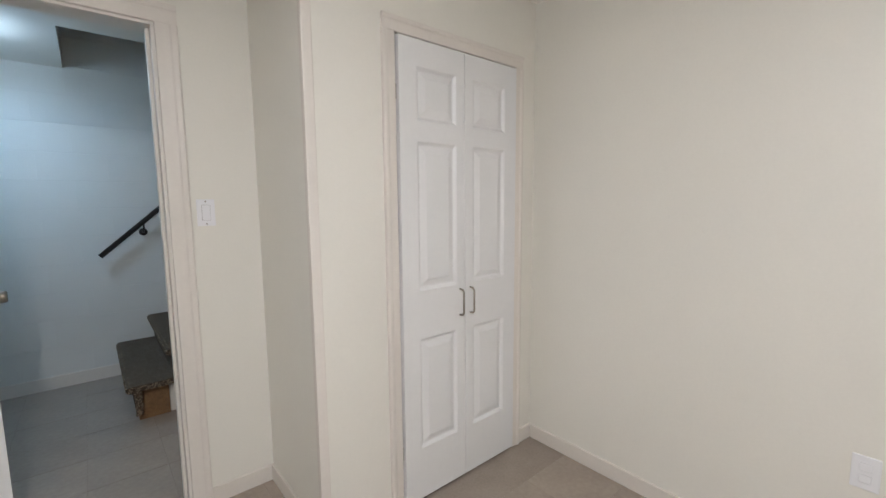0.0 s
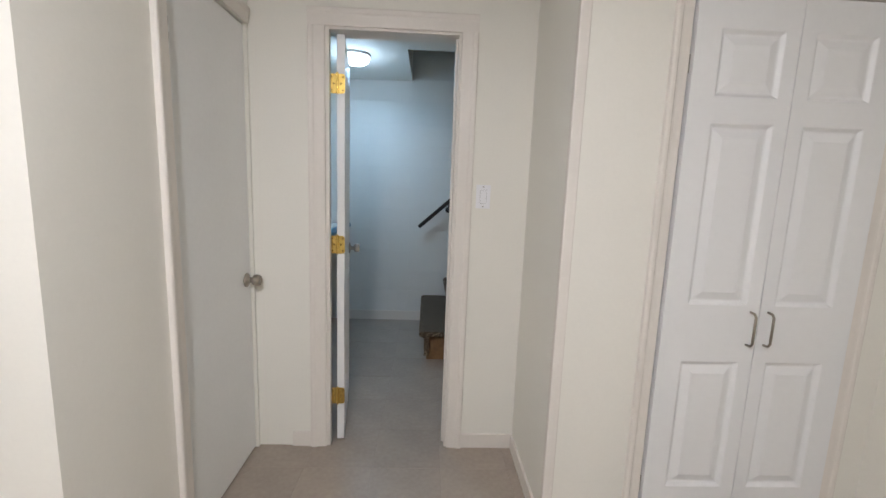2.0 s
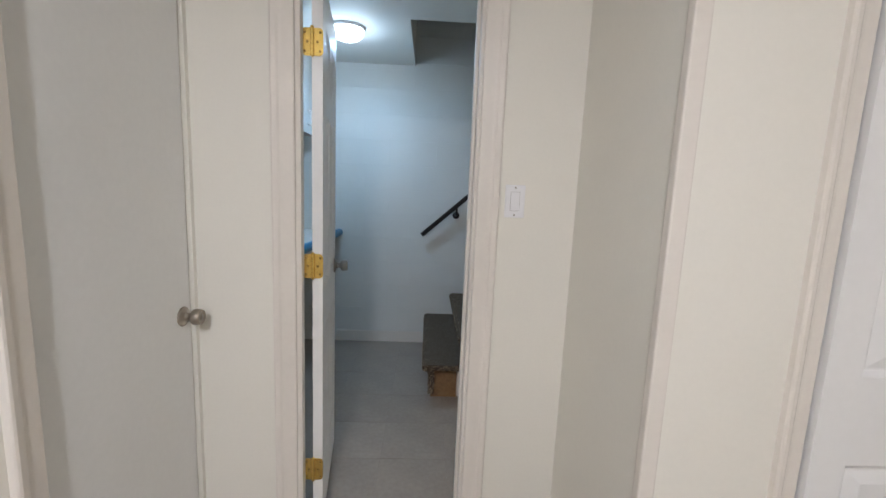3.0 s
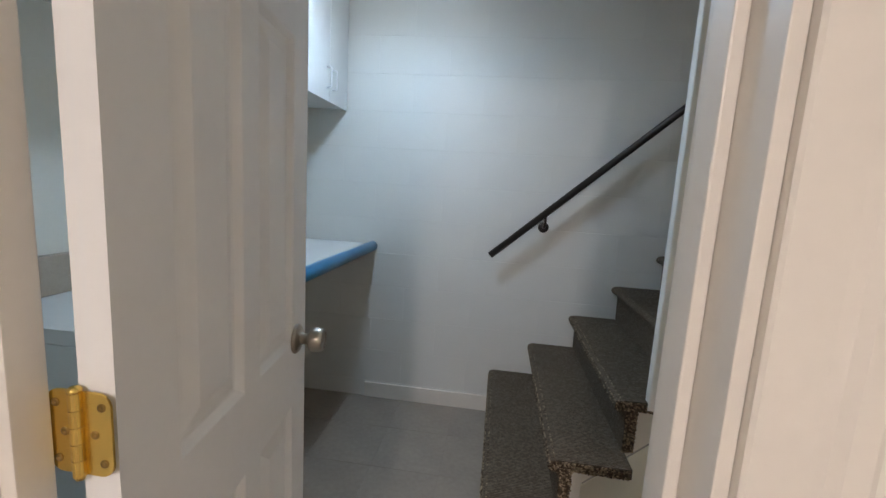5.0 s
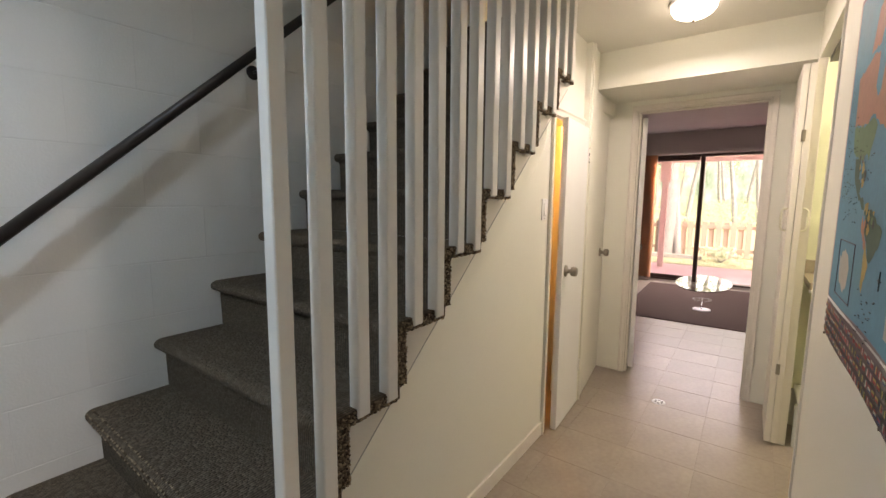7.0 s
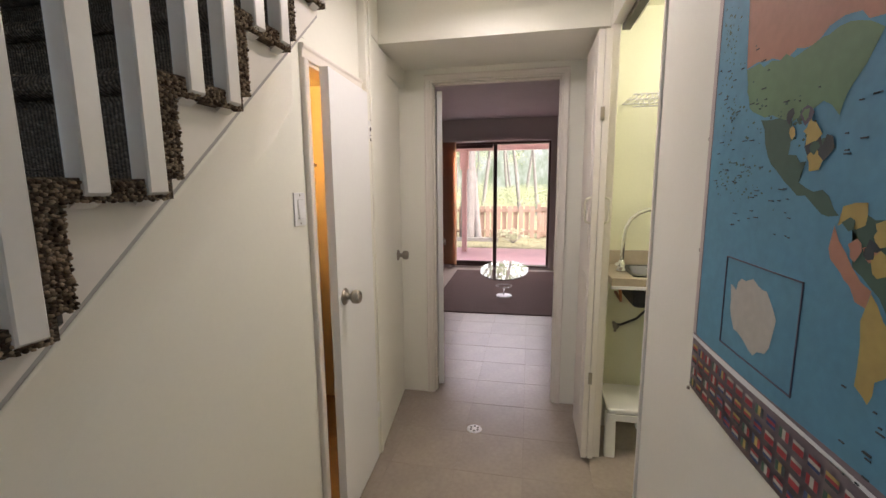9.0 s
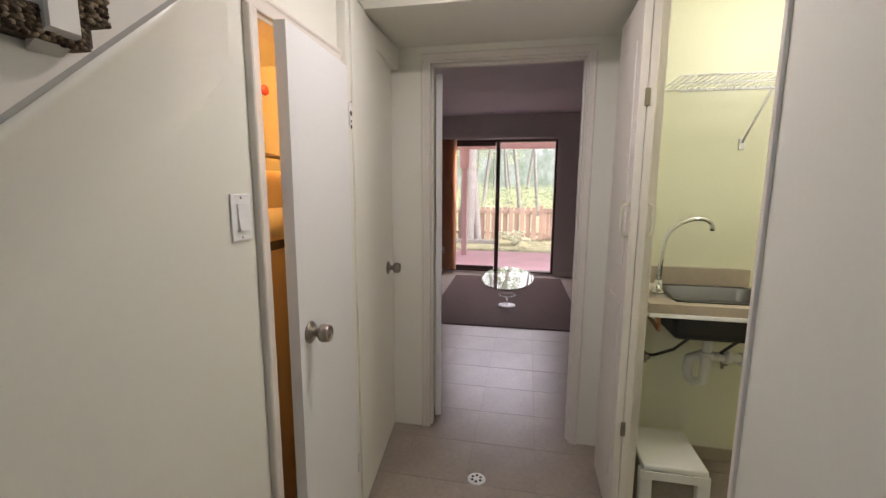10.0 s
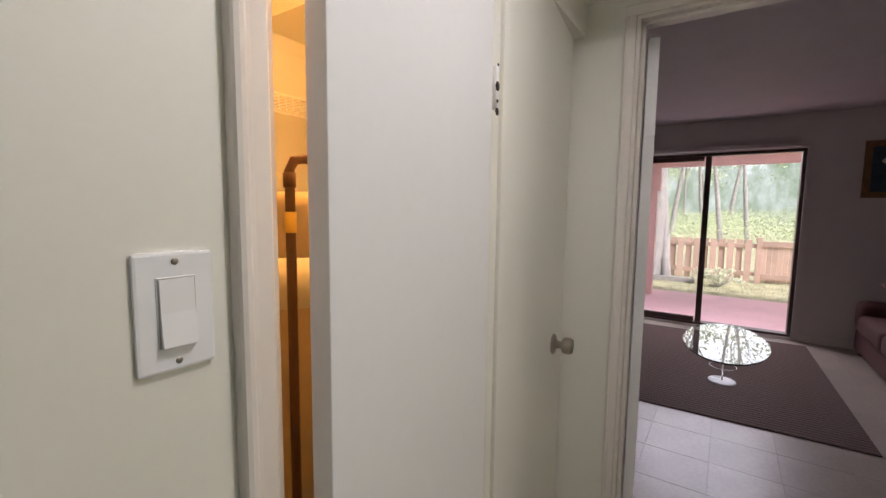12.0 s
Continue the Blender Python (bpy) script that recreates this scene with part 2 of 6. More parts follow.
def carpet_material(name, dark, light, pitch):
    """Looped carpet in ribs: rows of loops whose colour flecks from dark to light."""
    m = material(name, dark, 0.95, vary=0.1, scale=3, grain=60, bump=0.0, specular=0.15)
    n, l = m.node_tree.nodes, m.node_tree.links
    b = n["Principled BSDF"]
    tc = n.new("ShaderNodeTexCoord")
    vor = n.new("ShaderNodeTexVoronoi")
    vor.inputs["Scale"].default_value = 1 / pitch
    mp = n.new("ShaderNodeMapping")
    mp.inputs["Scale"].default_value = (0.65, 0.75, 1.3)
    l.new(tc.outputs["Object"], mp.inputs[0])
    l.new(mp.outputs[0], vor.inputs["Vector"])
    ramp = n.new("ShaderNodeValToRGB")
    ramp.color_ramp.elements[0].color, ramp.color_ramp.elements[1].color = (*dark, 1), (*light, 1)
    sep = n.new("ShaderNodeSeparateColor")
    l.new(vor.outputs["Color"], sep.inputs[0])
    ramp.color_ramp.elements[0].position, ramp.color_ramp.elements[1].position = 0.35, 0.95
    l.new(sep.outputs[0], ramp.inputs[0])
    # ribs only in colour: shade painted into the grooves, crests brightened
    rib, groove_shade, tint = n.new("ShaderNodeTexWave"), n.new("ShaderNodeMapRange"), n.new("ShaderNodeVectorMath")
    rib.bands_direction, rib.inputs["Scale"].default_value, rib.inputs["Distortion"].default_value = "Y", 0.2 / pitch, 1.2
    rib.inputs["Detail Scale"].default_value = 12.0
    l.new(tc.outputs["Object"], rib.inputs["Vector"])
    groove_shade.inputs[3].default_value, groove_shade.inputs[4].default_value = 0.62, 1.25
    l.new(rib.outputs["Fac"], groove_shade.inputs[0])
    tint.operation = "SCALE"
    l.new(ramp.outputs[0], tint.inputs[0])
    l.new(groove_shade.outputs[0], tint.inputs["Scale"])
    l.new(tint.outputs[0], b.inputs["Base Color"])
    bp = n.new("ShaderNodeBump")
    bp.inputs["Strength"].default_value, bp.inputs["Distance"].default_value, bp.invert = 1.0, 0.006, True
    l.new(vor.outputs["Distance"], bp.inputs["Height"])
    l.new(bp.outputs[0], b.inputs["Normal"])
    return m


LOOPS = material("wool_loops", (0.2, 0.15, 0.11), 0.95, vary=0.1, bump=0.0, specular=0.1)
on, ol = LOOPS.node_tree.nodes, LOOPS.node_tree.links
og, orp = on.new("ShaderNodeNewGeometry"), on.new("ShaderNodeValToRGB")
orp.color_ramp.elements[0].color, orp.color_ramp.elements[1].color = (0.070, 0.046, 0.030, 1), (0.42, 0.32, 0.22, 1)
orp.color_ramp.elements[0].position, orp.color_ramp.elements[1].position = 0.25, 0.95
ol.new(og.outputs["Random Per Island"], orp.inputs[0])
ol.new(orp.outputs[0], on["Principled BSDF"].inputs["Base Color"])
# painted shade, for the line under the string board and the switch rockers' gap
GAPSHADE = material("grey_gap_shade", (0.40, 0.385, 0.36), 0.8, vary=0.1, scale=6, grain=80)
CARPET = carpet_material("brown_loop_carpet", (0.125, 0.094, 0.066), (0.195, 0.152, 0.112), 0.0055)
RUG = carpet_material("dark_rug", (0.045, 0.028, 0.024), (0.085, 0.055, 0.045), 0.010)


rn, rl = RUG.node_tree.nodes, RUG.node_tree.links
wave = rn.new("ShaderNodeTexWave")
wave.bands_direction, wave.inputs["Scale"].default_value, wave.inputs["Distortion"].default_value = "X", 8.0, 0.3
wtc, wmix = rn.new("ShaderNodeTexCoord"), rn.new("ShaderNodeMix")
rl.new(wtc.outputs["Object"], wave.inputs["Vector"])
wmix.data_type = "RGBA"
wmix.inputs[6].default_value, wmix.inputs[7].default_value = (0.075, 0.048, 0.042, 1), (0.17, 0.115, 0.10, 1)
rl.new(wave.outputs["Fac"], wmix.inputs[0])
rl.new(wmix.outputs[2], rn["Principled BSDF"].inputs["Base Color"])

# ---- the plan ----
ZW = 2.38            # ceiling of the start room
ZV = 2.27            # ceiling of the small passage
ZH = 2.34            # ceiling of the hall
NORTH = 2.115        # face of the block wall
KNEE = 1.25          # face of the wall under the stairs
XE = 3.375           # end wall of the hall
D = 0.115


def wall(name, axis, p0, p1, a0, a1, z0, z1, mat, holes=()):
    """A wall between p0 and p1 in thickness, from a0 to a1 along axis; holes: (from, to, bottom, top)."""
    bm = bmesh.new()
    def add(u0, u1, w0, w1):
        if u1 - u0 > 1e-4 and w1 - w0 > 1e-4:
            if axis == "x":
                box(bm, (u0, p0, w0), (u1, p1, w1))
            else:
                box(bm, (p0, u0, w0), (p1, u1, w1))
    at = a0
    for h0, h1, zb, zt in sorted(holes):
        add(at, h0, z0, z1)
        add(h0, h1, z0, zb)
        add(h0, h1, zt, z1)
        at = h1
    add(at, a1, z0, z1)
    return structure(name, bm, mat)


D1L, D1R, D1T = -0.615, 0.010, 2.070
# start room and passage
wall("wall_door", "x", 0.0, D, D1L, 0.362, 0, 2.9, WALL, [(D1L, D1R, 0, D1T)])
wall("wall_door_left", "x", 0.0, 0.045, -1.49, D1L, 0, 2.9, WALL)
wall("wall_passage_east", "y", 0.362, 0.46, -0.595, 0.0, 0, 2.9, WALL)
wall("wall_closet", "x", -0.595, -0.485, 0.46, 1.69, 0, 2.9, WALL, [(0.72, 1.455, 0, 2.03)])
wall("wall_closet_back", "x", -0.10, -0.005, 0.46, 1.69, 0, 2.9, WALL)
wall("wall_east", "y", 1.625, 1.69, -4.2, -0.595, 0, 2.9, WALL)
wall("wall_passage_west", "y", -1.07, -0.96, -1.13, 0.0, 0, 2.9, WALL, [(-0.625, -0.02, 0, 2.055)])
wall("wall_west_return", "x", -1.13, -1.02, -2.6, -1.07, 0, 2.9, WALL)
wall("wall_west", "y", -2.71, -2.6, -4.2, -1.02, 0, 2.9, WALL)
wall("wall_south", "x", -4.31, -4.2, -2.71, 1.69, 0, 2.9, WALL)
# hall
wall("wall_map", "x", 0.012, D + 0.01, 0.46, 2.045, 0, 2.9, HALLWALL)
bm = bmesh.new()
box(bm, (0.362, 0.0, 0), (0.46, D + 0.01, 2.9))
structure("wall_map_end", bm, HALLWALL)
wall("wall_sink_front", "x", 0.03, D + 0.01, 2.045, 2.86, 2.10, 2.9, HALLWALL)
wall("wall_sink_east_front", "x", 0.095, 0.13, 2.86, XE, 0, 2.9, HALLWALL)
wall("wall_end", "y", XE, XE + 0.10, 0.05, 3.0, 0, 3.0, HALLWALL, [(0.29, 1.09, 0, 2.035)])
def skew(x, off=0.0):
    """The face of the storage closet's wall over x, which runs aslant to the hall."""
    return 1.212 + (x - 2.70) * 0.115 + off
bm = bmesh.new()
prism(bm, [(2.70, skew(2.70, 0.036)), (XE, skew(XE, 0.036)), (XE, 1.42), (2.70, 1.42)], "z", 0, 2.9)
prism(bm, [(2.70, skew(2.70, 0.006)), (XE, skew(XE, 0.006)), (XE, skew(XE, 0.0358)), (2.70, skew(2.70, 0.0358))], "z", 2.106, 2.9)
structure("wall_closet_door", bm, HALLWALL)
bm = bmesh.new()
box(bm, (2.672, 1.206, 0), (2.6995, 1.34, 2.9), 0.003)
structure("trim_storage_door", bm, HALLWALL)
wall("wall_hall_west", "y", -1.49, -1.38, 0.045, NORTH, 0, 2.9, HALLWALL)
wall("wall_north_backing", "x", NORTH + 0.0013, NORTH + 0.12, -1.49, 3.47, 0, 4.6, MORTAR)
# sink closet
wall("wall_sink_back", "y", 3.38, 3.47, -1.1, 0.0949, 0, 2.9, YELLOWWALL)
wall("wall_sink_south", "x", -1.2, -1.1, 1.69, 3.47, 0, 2.9, YELLOWWALL)
wall("wall_sink_west", "y", 1.69, 1.79, -1.1, 0.012, 0, 2.9, YELLOWWALL)
# living room
wall("wall_living_window", "y", 7.82, 7.97, -1.3, 3.0, 0, 2.9, LIVWALL, [(0.14, 1.78, 0.03, 2.11)])
wall("wall_living_south", "x", -1.4, -1.3, 3.475, 7.97, 0, 2.9, LIVWALL)
wall("wall_living_north", "x", 3.0, 3.1, 3.375, 7.97, 0, 2.9, LIVWALL)
wall("wall_living_west", "y", 3.47, 3.485, -1.3, 0.23, 0, 2.9, LIVWALL)

# floors: the bed of grout; the tiles lie on it
bm = bmesh.new()
box(bm, (-2.71, -4.31, -0.15), (3.5, 2.2, -0.0013))
box(bm, (3.5, -1.4, -0.15), (7.99, 3.1, -0.0013))
floor = structure("floor", bm, GROUT)

# ceilings
bm = bmesh.new()
box(bm, (-2.71, -4.31, ZW), (1.69, -0.60, ZW + 0.1))
structure("ceiling_room", bm, CEILING)
bm = bmesh.new()
box(bm, (-0.96, -0.60, ZV), (0.362, 0.0, ZV + 0.2))
box(bm, (-0.96, -1.13, ZV), (-0.90, -0.60, ZV + 0.2))
structure("ceiling_passage", bm, CEILING)
bm = bmesh.new()
box(bm, (-1.38, 0.045, ZH), (-0.30, NORTH, ZH + 0.14))
box(bm, (-0.30, D, ZH), (2.06, 1.17, ZH + 0.14))
box(bm, (2.06, D, ZH), (XE, 1.30, ZH + 0.14))
structure("ceiling_hall", bm, CEILING)
bm = bmesh.new()
box(bm, (2.88, 0.13, 2.105), (XE, 1.30, ZH))
structure("ceiling_soffit", bm, HALLWALL)
bm = bmesh.new()
box(bm, (1.79, -1.1, 2.36), (3.38, 0.03, 2.46))
structure("ceiling_sink", bm, YELLOWWALL)
bm = bmesh.new()
box(bm, (3.485, -1.3, 2.475), (7.82, 3.0, 2.6))
structure("ceiling_living", bm, LIVCEIL)

# stairwell above the hall
SX, RUN, Z1, RISE = -0.163, 0.2165, 0.265, 0.1905
bm = bmesh.new()
box(bm, (2.7, 1.25, 2.0), (3.47, NORTH, 2.1))
structure("closet_lid", bm, HALLWALL)
wall("wall_stairwell_south", "x", 1.171, 1.262, -0.42, 3.47, ZH + 0.141, 4.6, HALLWALL)
wall("wall_stairwell_west", "y", -0.42, -0.30, 1.27, NORTH, ZH + 0.14, 4.6, HALLWALL)
wall("wall_stairwell_east", "y", 3.47, 3.57, 1.27, NORTH, 2.6, 4.6, HALLWALL)
bm = bmesh.new()
box(bm, (-0.42, 1.17, 4.6), (3.57, 2.235, 4.7))
structure("ceiling_stairwell", bm, CEILING)

# wall under the stairs, cut along their slope
SLOPE = RISE / RUN
def stair_line(x, drop):
    """The height of the stairs' pitch line over x, lowered by drop."""
    return Z1 + (x - SX) * SLOPE - drop
bm = bmesh.new()
x0, xa = 0.1995, 2.165
prism(bm, [(x0, 0), (xa, 0), (xa, stair_line(xa, 0.340)), (x0, stair_line(x0, 0.340))], "y", KNEE, KNEE + 0.08)
structure("wall_under_stairs", bm, HALLWALL)
bm = bmesh.new()
box(bm, (xa, KNEE, 1.835), (2.642, KNEE + 0.08, ZH))
box(bm, (2.640, 1.214, 0), (2.6715, KNEE + 0.08, ZH), 0.005)
box(bm, (2.061, KNEE - 0.003, 1.90), (2.1645, KNEE + 0.079, ZH))
structure("wall_over_low_door", bm, HALLWALL)

# ---- stairs ----
def stairs():
    top = thing("staircase", "straight staircase wrapped in brown looped carpet beside a painted block wall", "stairs")
    ye, yw = 1.115, NORTH
    for i in range(13):
        xn, zt = SX + RUN * i, Z1 + RISE * i
        yo = 1.02 if i < 2 else (ye if i < 10 else 1.262)
        # carpet: a rolled nosing, the tread behind it and the riser below
        nose = [(xn + 0.035 - 0.03 * math.cos(a), zt - 0.022 + 0.022 * math.sin(a)) for a in [radians(d) for d in range(90, -91, -20)]]
        zr = zt - RISE + 0.002 if i else 0.125
        outline = [(xn + RUN + 0.055, zt)] + nose + [(xn + 0.042, zt - 0.055), (xn + 0.045, zr), (xn + 0.082, zr),
                   (xn + 0.082, zt - 0.035), (xn + RUN + 0.055, zt - 0.035)]
        bm = bmesh.new()
        prism(bm, outline, "y", yo, yw)
        part("tread", bm, CARPET, top)
    bm = bmesh.new()
    box(bm, (SX + 0.065, 1.13, 0), (0.070, 1.24, 0.20), 0.002)
    part("riser_block", bm, WOOD, top, "bare wooden block under the first step")
    # the cut edge of the carpet over the string: chunky loops of dark and tan wool
    ico = [(0, 0, -1), (0.72, -0.53, -0.45), (-0.28, -0.85, -0.45), (-0.89, 0, -0.45), (-0.28, 0.85, -0.45), (0.72, 0.53, -0.45),
           (0.28, -0.85, 0.45), (-0.72, -0.53, 0.45), (-0.72, 0.53, 0.45), (0.28, 0.85, 0.45), (0.89, 0, 0.45), (0, 0, 1)]
    tris = [(0, 1, 2), (1, 0, 5), (0, 2, 3), (0, 3, 4), (0, 4, 5), (1, 5, 10), (2, 1, 6), (3, 2, 7), (4, 3, 8), (5, 4, 9),
            (1, 10, 6), (2, 6, 7), (3, 7, 8), (4, 8, 9), (5, 9, 10), (6, 10, 11), (7, 6, 11), (8, 7, 11), (9, 8, 11), (10, 9, 11)]
    rnd = random.Random(11)
    verts, faces = [], []
    def loop_at(x, y, z):
        size = [rnd.uniform(0.0032, 0.0054), rnd.uniform(0.0035, 0.0060), rnd.uniform(0.0026, 0.0040)]
        lean = rnd.uniform(-0.7, 0.7)
        ca, sa, base = math.cos(lean), math.sin(lean), len(verts)
        for p, q, w in ico:
            p, q, w = p * size[0], q * size[1], w * size[2]
            verts.append((x + p * ca - w * sa, y + q, z + p * sa + w * ca))
        faces.extend([(a + base, b + base, c + base) for a, b, c in tris])
    for i in range(12):
        xn, zt = SX + RUN * i, Z1 + RISE * i
        yo = 1.02 if i < 2 else (ye if i < 10 else 1.262)
        def fill(x0, x1, z0, z1):
            for a in range(max(1, round((x1 - x0) / 0.0066))):
                for c in range(max(1, round((z1 - z0) / 0.0056))):
                    loop_at(x0 + 0.004 + a * 0.0066 + rnd.uniform(-0.0022, 0.0022), yo + rnd.uniform(-0.001, 0.003), z0 + 0.0035 + c * 0.0056 + rnd.uniform(-0.0018, 0.0018))
        fill(xn + 0.006, xn + RUN + 0.046, zt - 0.038, zt - 0.004)
        fill(xn + 0.044, xn + 0.084, zt - RISE, zt - 0.038)
        # the same loops along the front of the nosing
        for k in range(int((yw - yo) / 0.0085)) if i < 3 else ():
            for a in (20, 60, 100, 140):
                loop_at(xn + 0.036 - 0.030 * math.sin(radians(a)), yo + k * 0.0085, zt - 0.022 + 0.020 * math.cos(radians(a)))
    me = bpy.data.meshes.new("carpet_edge")
    me.from_pydata(verts, [], faces)
    me.polygons.foreach_set("use_smooth", [True] * len(faces))
    me.materials.append(LOOPS)
    edge = new("carpet_edge", me)
    edge.parent = top
    tagged(edge, "chunky dark and tan wool loops along the carpet's cut edge", kind="stuff")
    # saw-toothed outer string, its foot cut on a slant, with a trim strip below
    xe = SX + RUN * 10 + 0.06
    pts = [(0.20, 0.0), (0.075, 0.0), (0.075, Z1 - 0.036), (SX + 0.266, Z1 - 0.036)]
    for i in range(1, 10):
        xn, zt = SX + RUN * i, Z1 + RISE * i
        pts += [(xn + 0.083, stair_line(xn + 0.083, 0.2845)), (xn + 0.083, zt - 0.036)]
        if i < 9:
            pts.append((xn + 0.266, zt - 0.036))
    pts += [(xe, Z1 + RISE * 9 - 0.036), (xe, stair_line(xe, 0.287)), (0.20, stair_line(0.20, 0.287))]
    bm = bmesh.new()
    prism(bm, pts, "y", 1.145, 1.2495)
    part("string_board", bm, TRIM, top)
    # a grey strip painted as the shadow line under the board, then the plaster that flares back to the wall
    bm = bmesh.new()
    prism(bm, [(0.205, stair_line(0.205, 0.2875)), (xe, stair_line(xe, 0.2875)), (xe, stair_line(xe, 0.298)), (0.205, stair_line(0.205, 0.298))], "y", 1.1475, 1.2495)
    part("string_shadow", bm, GAPSHADE, top, "grey strip drawn as the shadow line below the string board")
    bm = bmesh.new()
    rows = []
    for x in [0.205 + (xe - 0.205) * k / 8 for k in range(9)]:
        reach = min(0.30, stair_line(x, 0.2985) - 0.01)
        rows.append([bm.verts.new((x, 1.2504, stair_line(x, 0.2985)))] +
                    [bm.verts.new((x, 1.2504 - 0.1034 * min(1.0, (xe - x) / 0.3 + 0.1) * (1 - t) ** 2, stair_line(x, 0.2985) - reach * t)) for t in [q / 10 for q in range(11)]])
    for r, q in zip(rows, rows[1:]):
        for k in range(11):
            bm.faces.new((r[k], q[k], q[k + 1], r[k + 1])).smooth = k > 0
    bm.faces.new(rows[0])
    bm.faces.new(rows[-1][::-1])
    part("string_trim", bm, HALLWALL, top)
    # balusters: two on each step, up to the ceiling's edge
    for i in range(2, 10):
        xn, zt = SX + RUN * i, Z1 + RISE * i
        for k, dx in enumerate((0.130, 0.236)):
            x = xn + dx
            bm = bmesh.new()
            b0 = zt - 0.022
            prism(bm, [(1.106, b0), (1.106, ZH + 0.05), (1.144, ZH + 0.05), (1.144, b0 - 0.024)], "x", x - 0.02, x + 0.02)
            bmesh.ops.bevel(bm, geom=[e for e in bm.edges if abs(e.verts[0].co.z - e.verts[1].co.z) > 0.3], offset=0.003, segments=1, affect="EDGES")
            part("baluster", bm, BALUSTER, top)
    return top


stairs()

# handrail on the block wall
rail = thing("handrail", "dark bronze metal handrail on wall brackets beside the stairs", "handrail")
bm = bmesh.new()
rs = (1.844 - 0.968) / (0.775 + 0.202)
def rail_at(x):
    return Vector((x, 2.035, 0.968 + (x + 0.202) * rs))
tube(bm, [rail_at(-0.2), rail_at(3.2)], 0.019, 12)
part("rail", bm, BRONZE, rail)
for x in (0.085, 0.93, 1.85, 2.75):
    p = rail_at(x)
    bm = bmesh.new()
    tube(bm, [p + Vector((0, 0, -0.015)), p + Vector((0, 0, -0.055)), p + Vector((0, 0.035, -0.085)), p + Vector((0, 0.066, -0.085))], 0.007, 8)
    lathe(bm, [(0, 0), (0.03, 0), (0.028, 0.006), (0, 0.008)], Matrix.Translation(p + Vector((0, 0.074, -0.085))) @ pose(0, 0, 0, 90), 16)
    part("bracket", bm, BRONZE, rail)


# ---- trim ----
def casing(name, axis, face, out, a0, a1, top, width=0.075, depth=0.018, left=True, right=True, jamb=0.0, mat=None, sill=0.0):
    """Door trim on one side of a wall: two legs and a head, with a raised outer bead. axis: the wall runs along it; out: -1 or 1, where it faces."""
    bm = bmesh.new()
    w, d = width, depth
    shape = [(0, 0.0), (0, d * 0.5), (0.003, d * 0.62), (w * 0.5, d * 0.72), (w * 0.62, d * 0.80), (w * 0.72, d * 1.02), (w - 0.007, d * 1.1), (w - 0.002, d * 1.0), (w, d * 0.8), (w, 0.0)]
    def leg(edge, way):
        prism(bm, [((edge + way * p, face + out * q) if axis == "x" else (face + out * q, edge + way * p)) for p, q in shape], "z", sill, top)
    lo, hi = (a0 - width if left else a0), (a1 + width if right else a1)
    if left:
        leg(a0, -1)
    if right:
        leg(a1, 1)
    prism(bm, [(face + out * q, top + 0.0002 + p) for p, q in shape], "y" if axis == "y" else "x", lo, hi)
    return structure(name, bm, mat or TRIM)


def jamb(name, axis, f0, f1, a0, a1, top, mat=None, stop=0.0, t=0.012):
    """The lining of an opening, between faces f0 and f1, with a stop strip at stop."""
    bm = bmesh.new()
    def slab(u0, u1, g0, g1, z0, z1):
        if axis == "x":
            box(bm, (u0, g0, z0), (u1, g1, z1), 0.001)
        else:
            box(bm, (g0, u0, z0), (g1, u1, z1), 0.001)
    slab(a0 + 0.0005, a0 + t, f0, f1, 0, top - t)
    slab(a1 - t, a1 - 0.0005, f0, f1, 0, top - t)
    slab(a0 + 0.0005, a1 - 0.0005, f0, f1, top - t, top - 0.0005)
    if stop:
        for u0, u1 in ((a0 + t, a0 + t + 0.01), (a1 - t - 0.01, a1 - t)):
            slab(u0, u1, stop, stop + 0.035, 0, top - t)
        slab(a0 + t, a1 - t, stop, stop + 0.035, top - t - 0.01, top - t)
    return structure(name, bm, mat or TRIM)


def skirting(name, points, height=0.078, depth=0.012, mat=None):
    """A skirting board along floor points (x, y), on the left of the way it runs."""
    bm = bmesh.new()
    for p, q in zip(points, points[1:]):
        d = (Vector(q) - Vector(p)).normalized()
        s = Vector((-d.y, d.x)) * depth
        lo = [min(p[i], q[i]) for i in (0, 1)]
        hi = [max(p[i], q[i]) for i in (0, 1)]
        for i in (0, 1):
            if s[i] > 0:
                hi[i] += s[i]
            else:
                lo[i] += s[i]
        box(bm, (*lo, 0), (*hi, height), 0.003)
    return tagged(structure(name, bm, mat or TRIM), kind="structure")


casing("casing_hall_door", "x", 0.0, -1, D1L, D1R, D1T, 0.078)
casing("casing_hall_door_back", "x", D + 0.0, 1, D1L, D1R, D1T, 0.07, left=False)
bm = bmesh.new()
box(bm, (D1L + 0.0005, -0.001, 0), (D1L + 0.018, 0.034, D1T - 0.012), 0.001)
box(bm, (D1R - 0.012, -0.001, 0), (D1R - 0.0005, D + 0.001, D1T - 0.012), 0.001)
box(bm, (D1R - 0.024, 0.045, 0), (D1R - 0.0125, 0.08, D1T - 0.012), 0.002)
box(bm, (D1L + 0.0005, -0.001, D1T - 0.0115), (D1R - 0.0005, D + 0.001, D1T - 0.0005), 0.001)
structure("jamb_hall_door", bm, TRIM)
casing("casing_closet", "x", -0.595, -1, 0.73, 1.455, 2.03, 0.06)
casing("casing_side_door", "y", -0.96, 1, -0.625, -0.02, 2.055, 0.07, right=False)
casing("casing_low_door", "x", KNEE, -1, 2.165, 2.640, 1.83, 0.046, right=False)

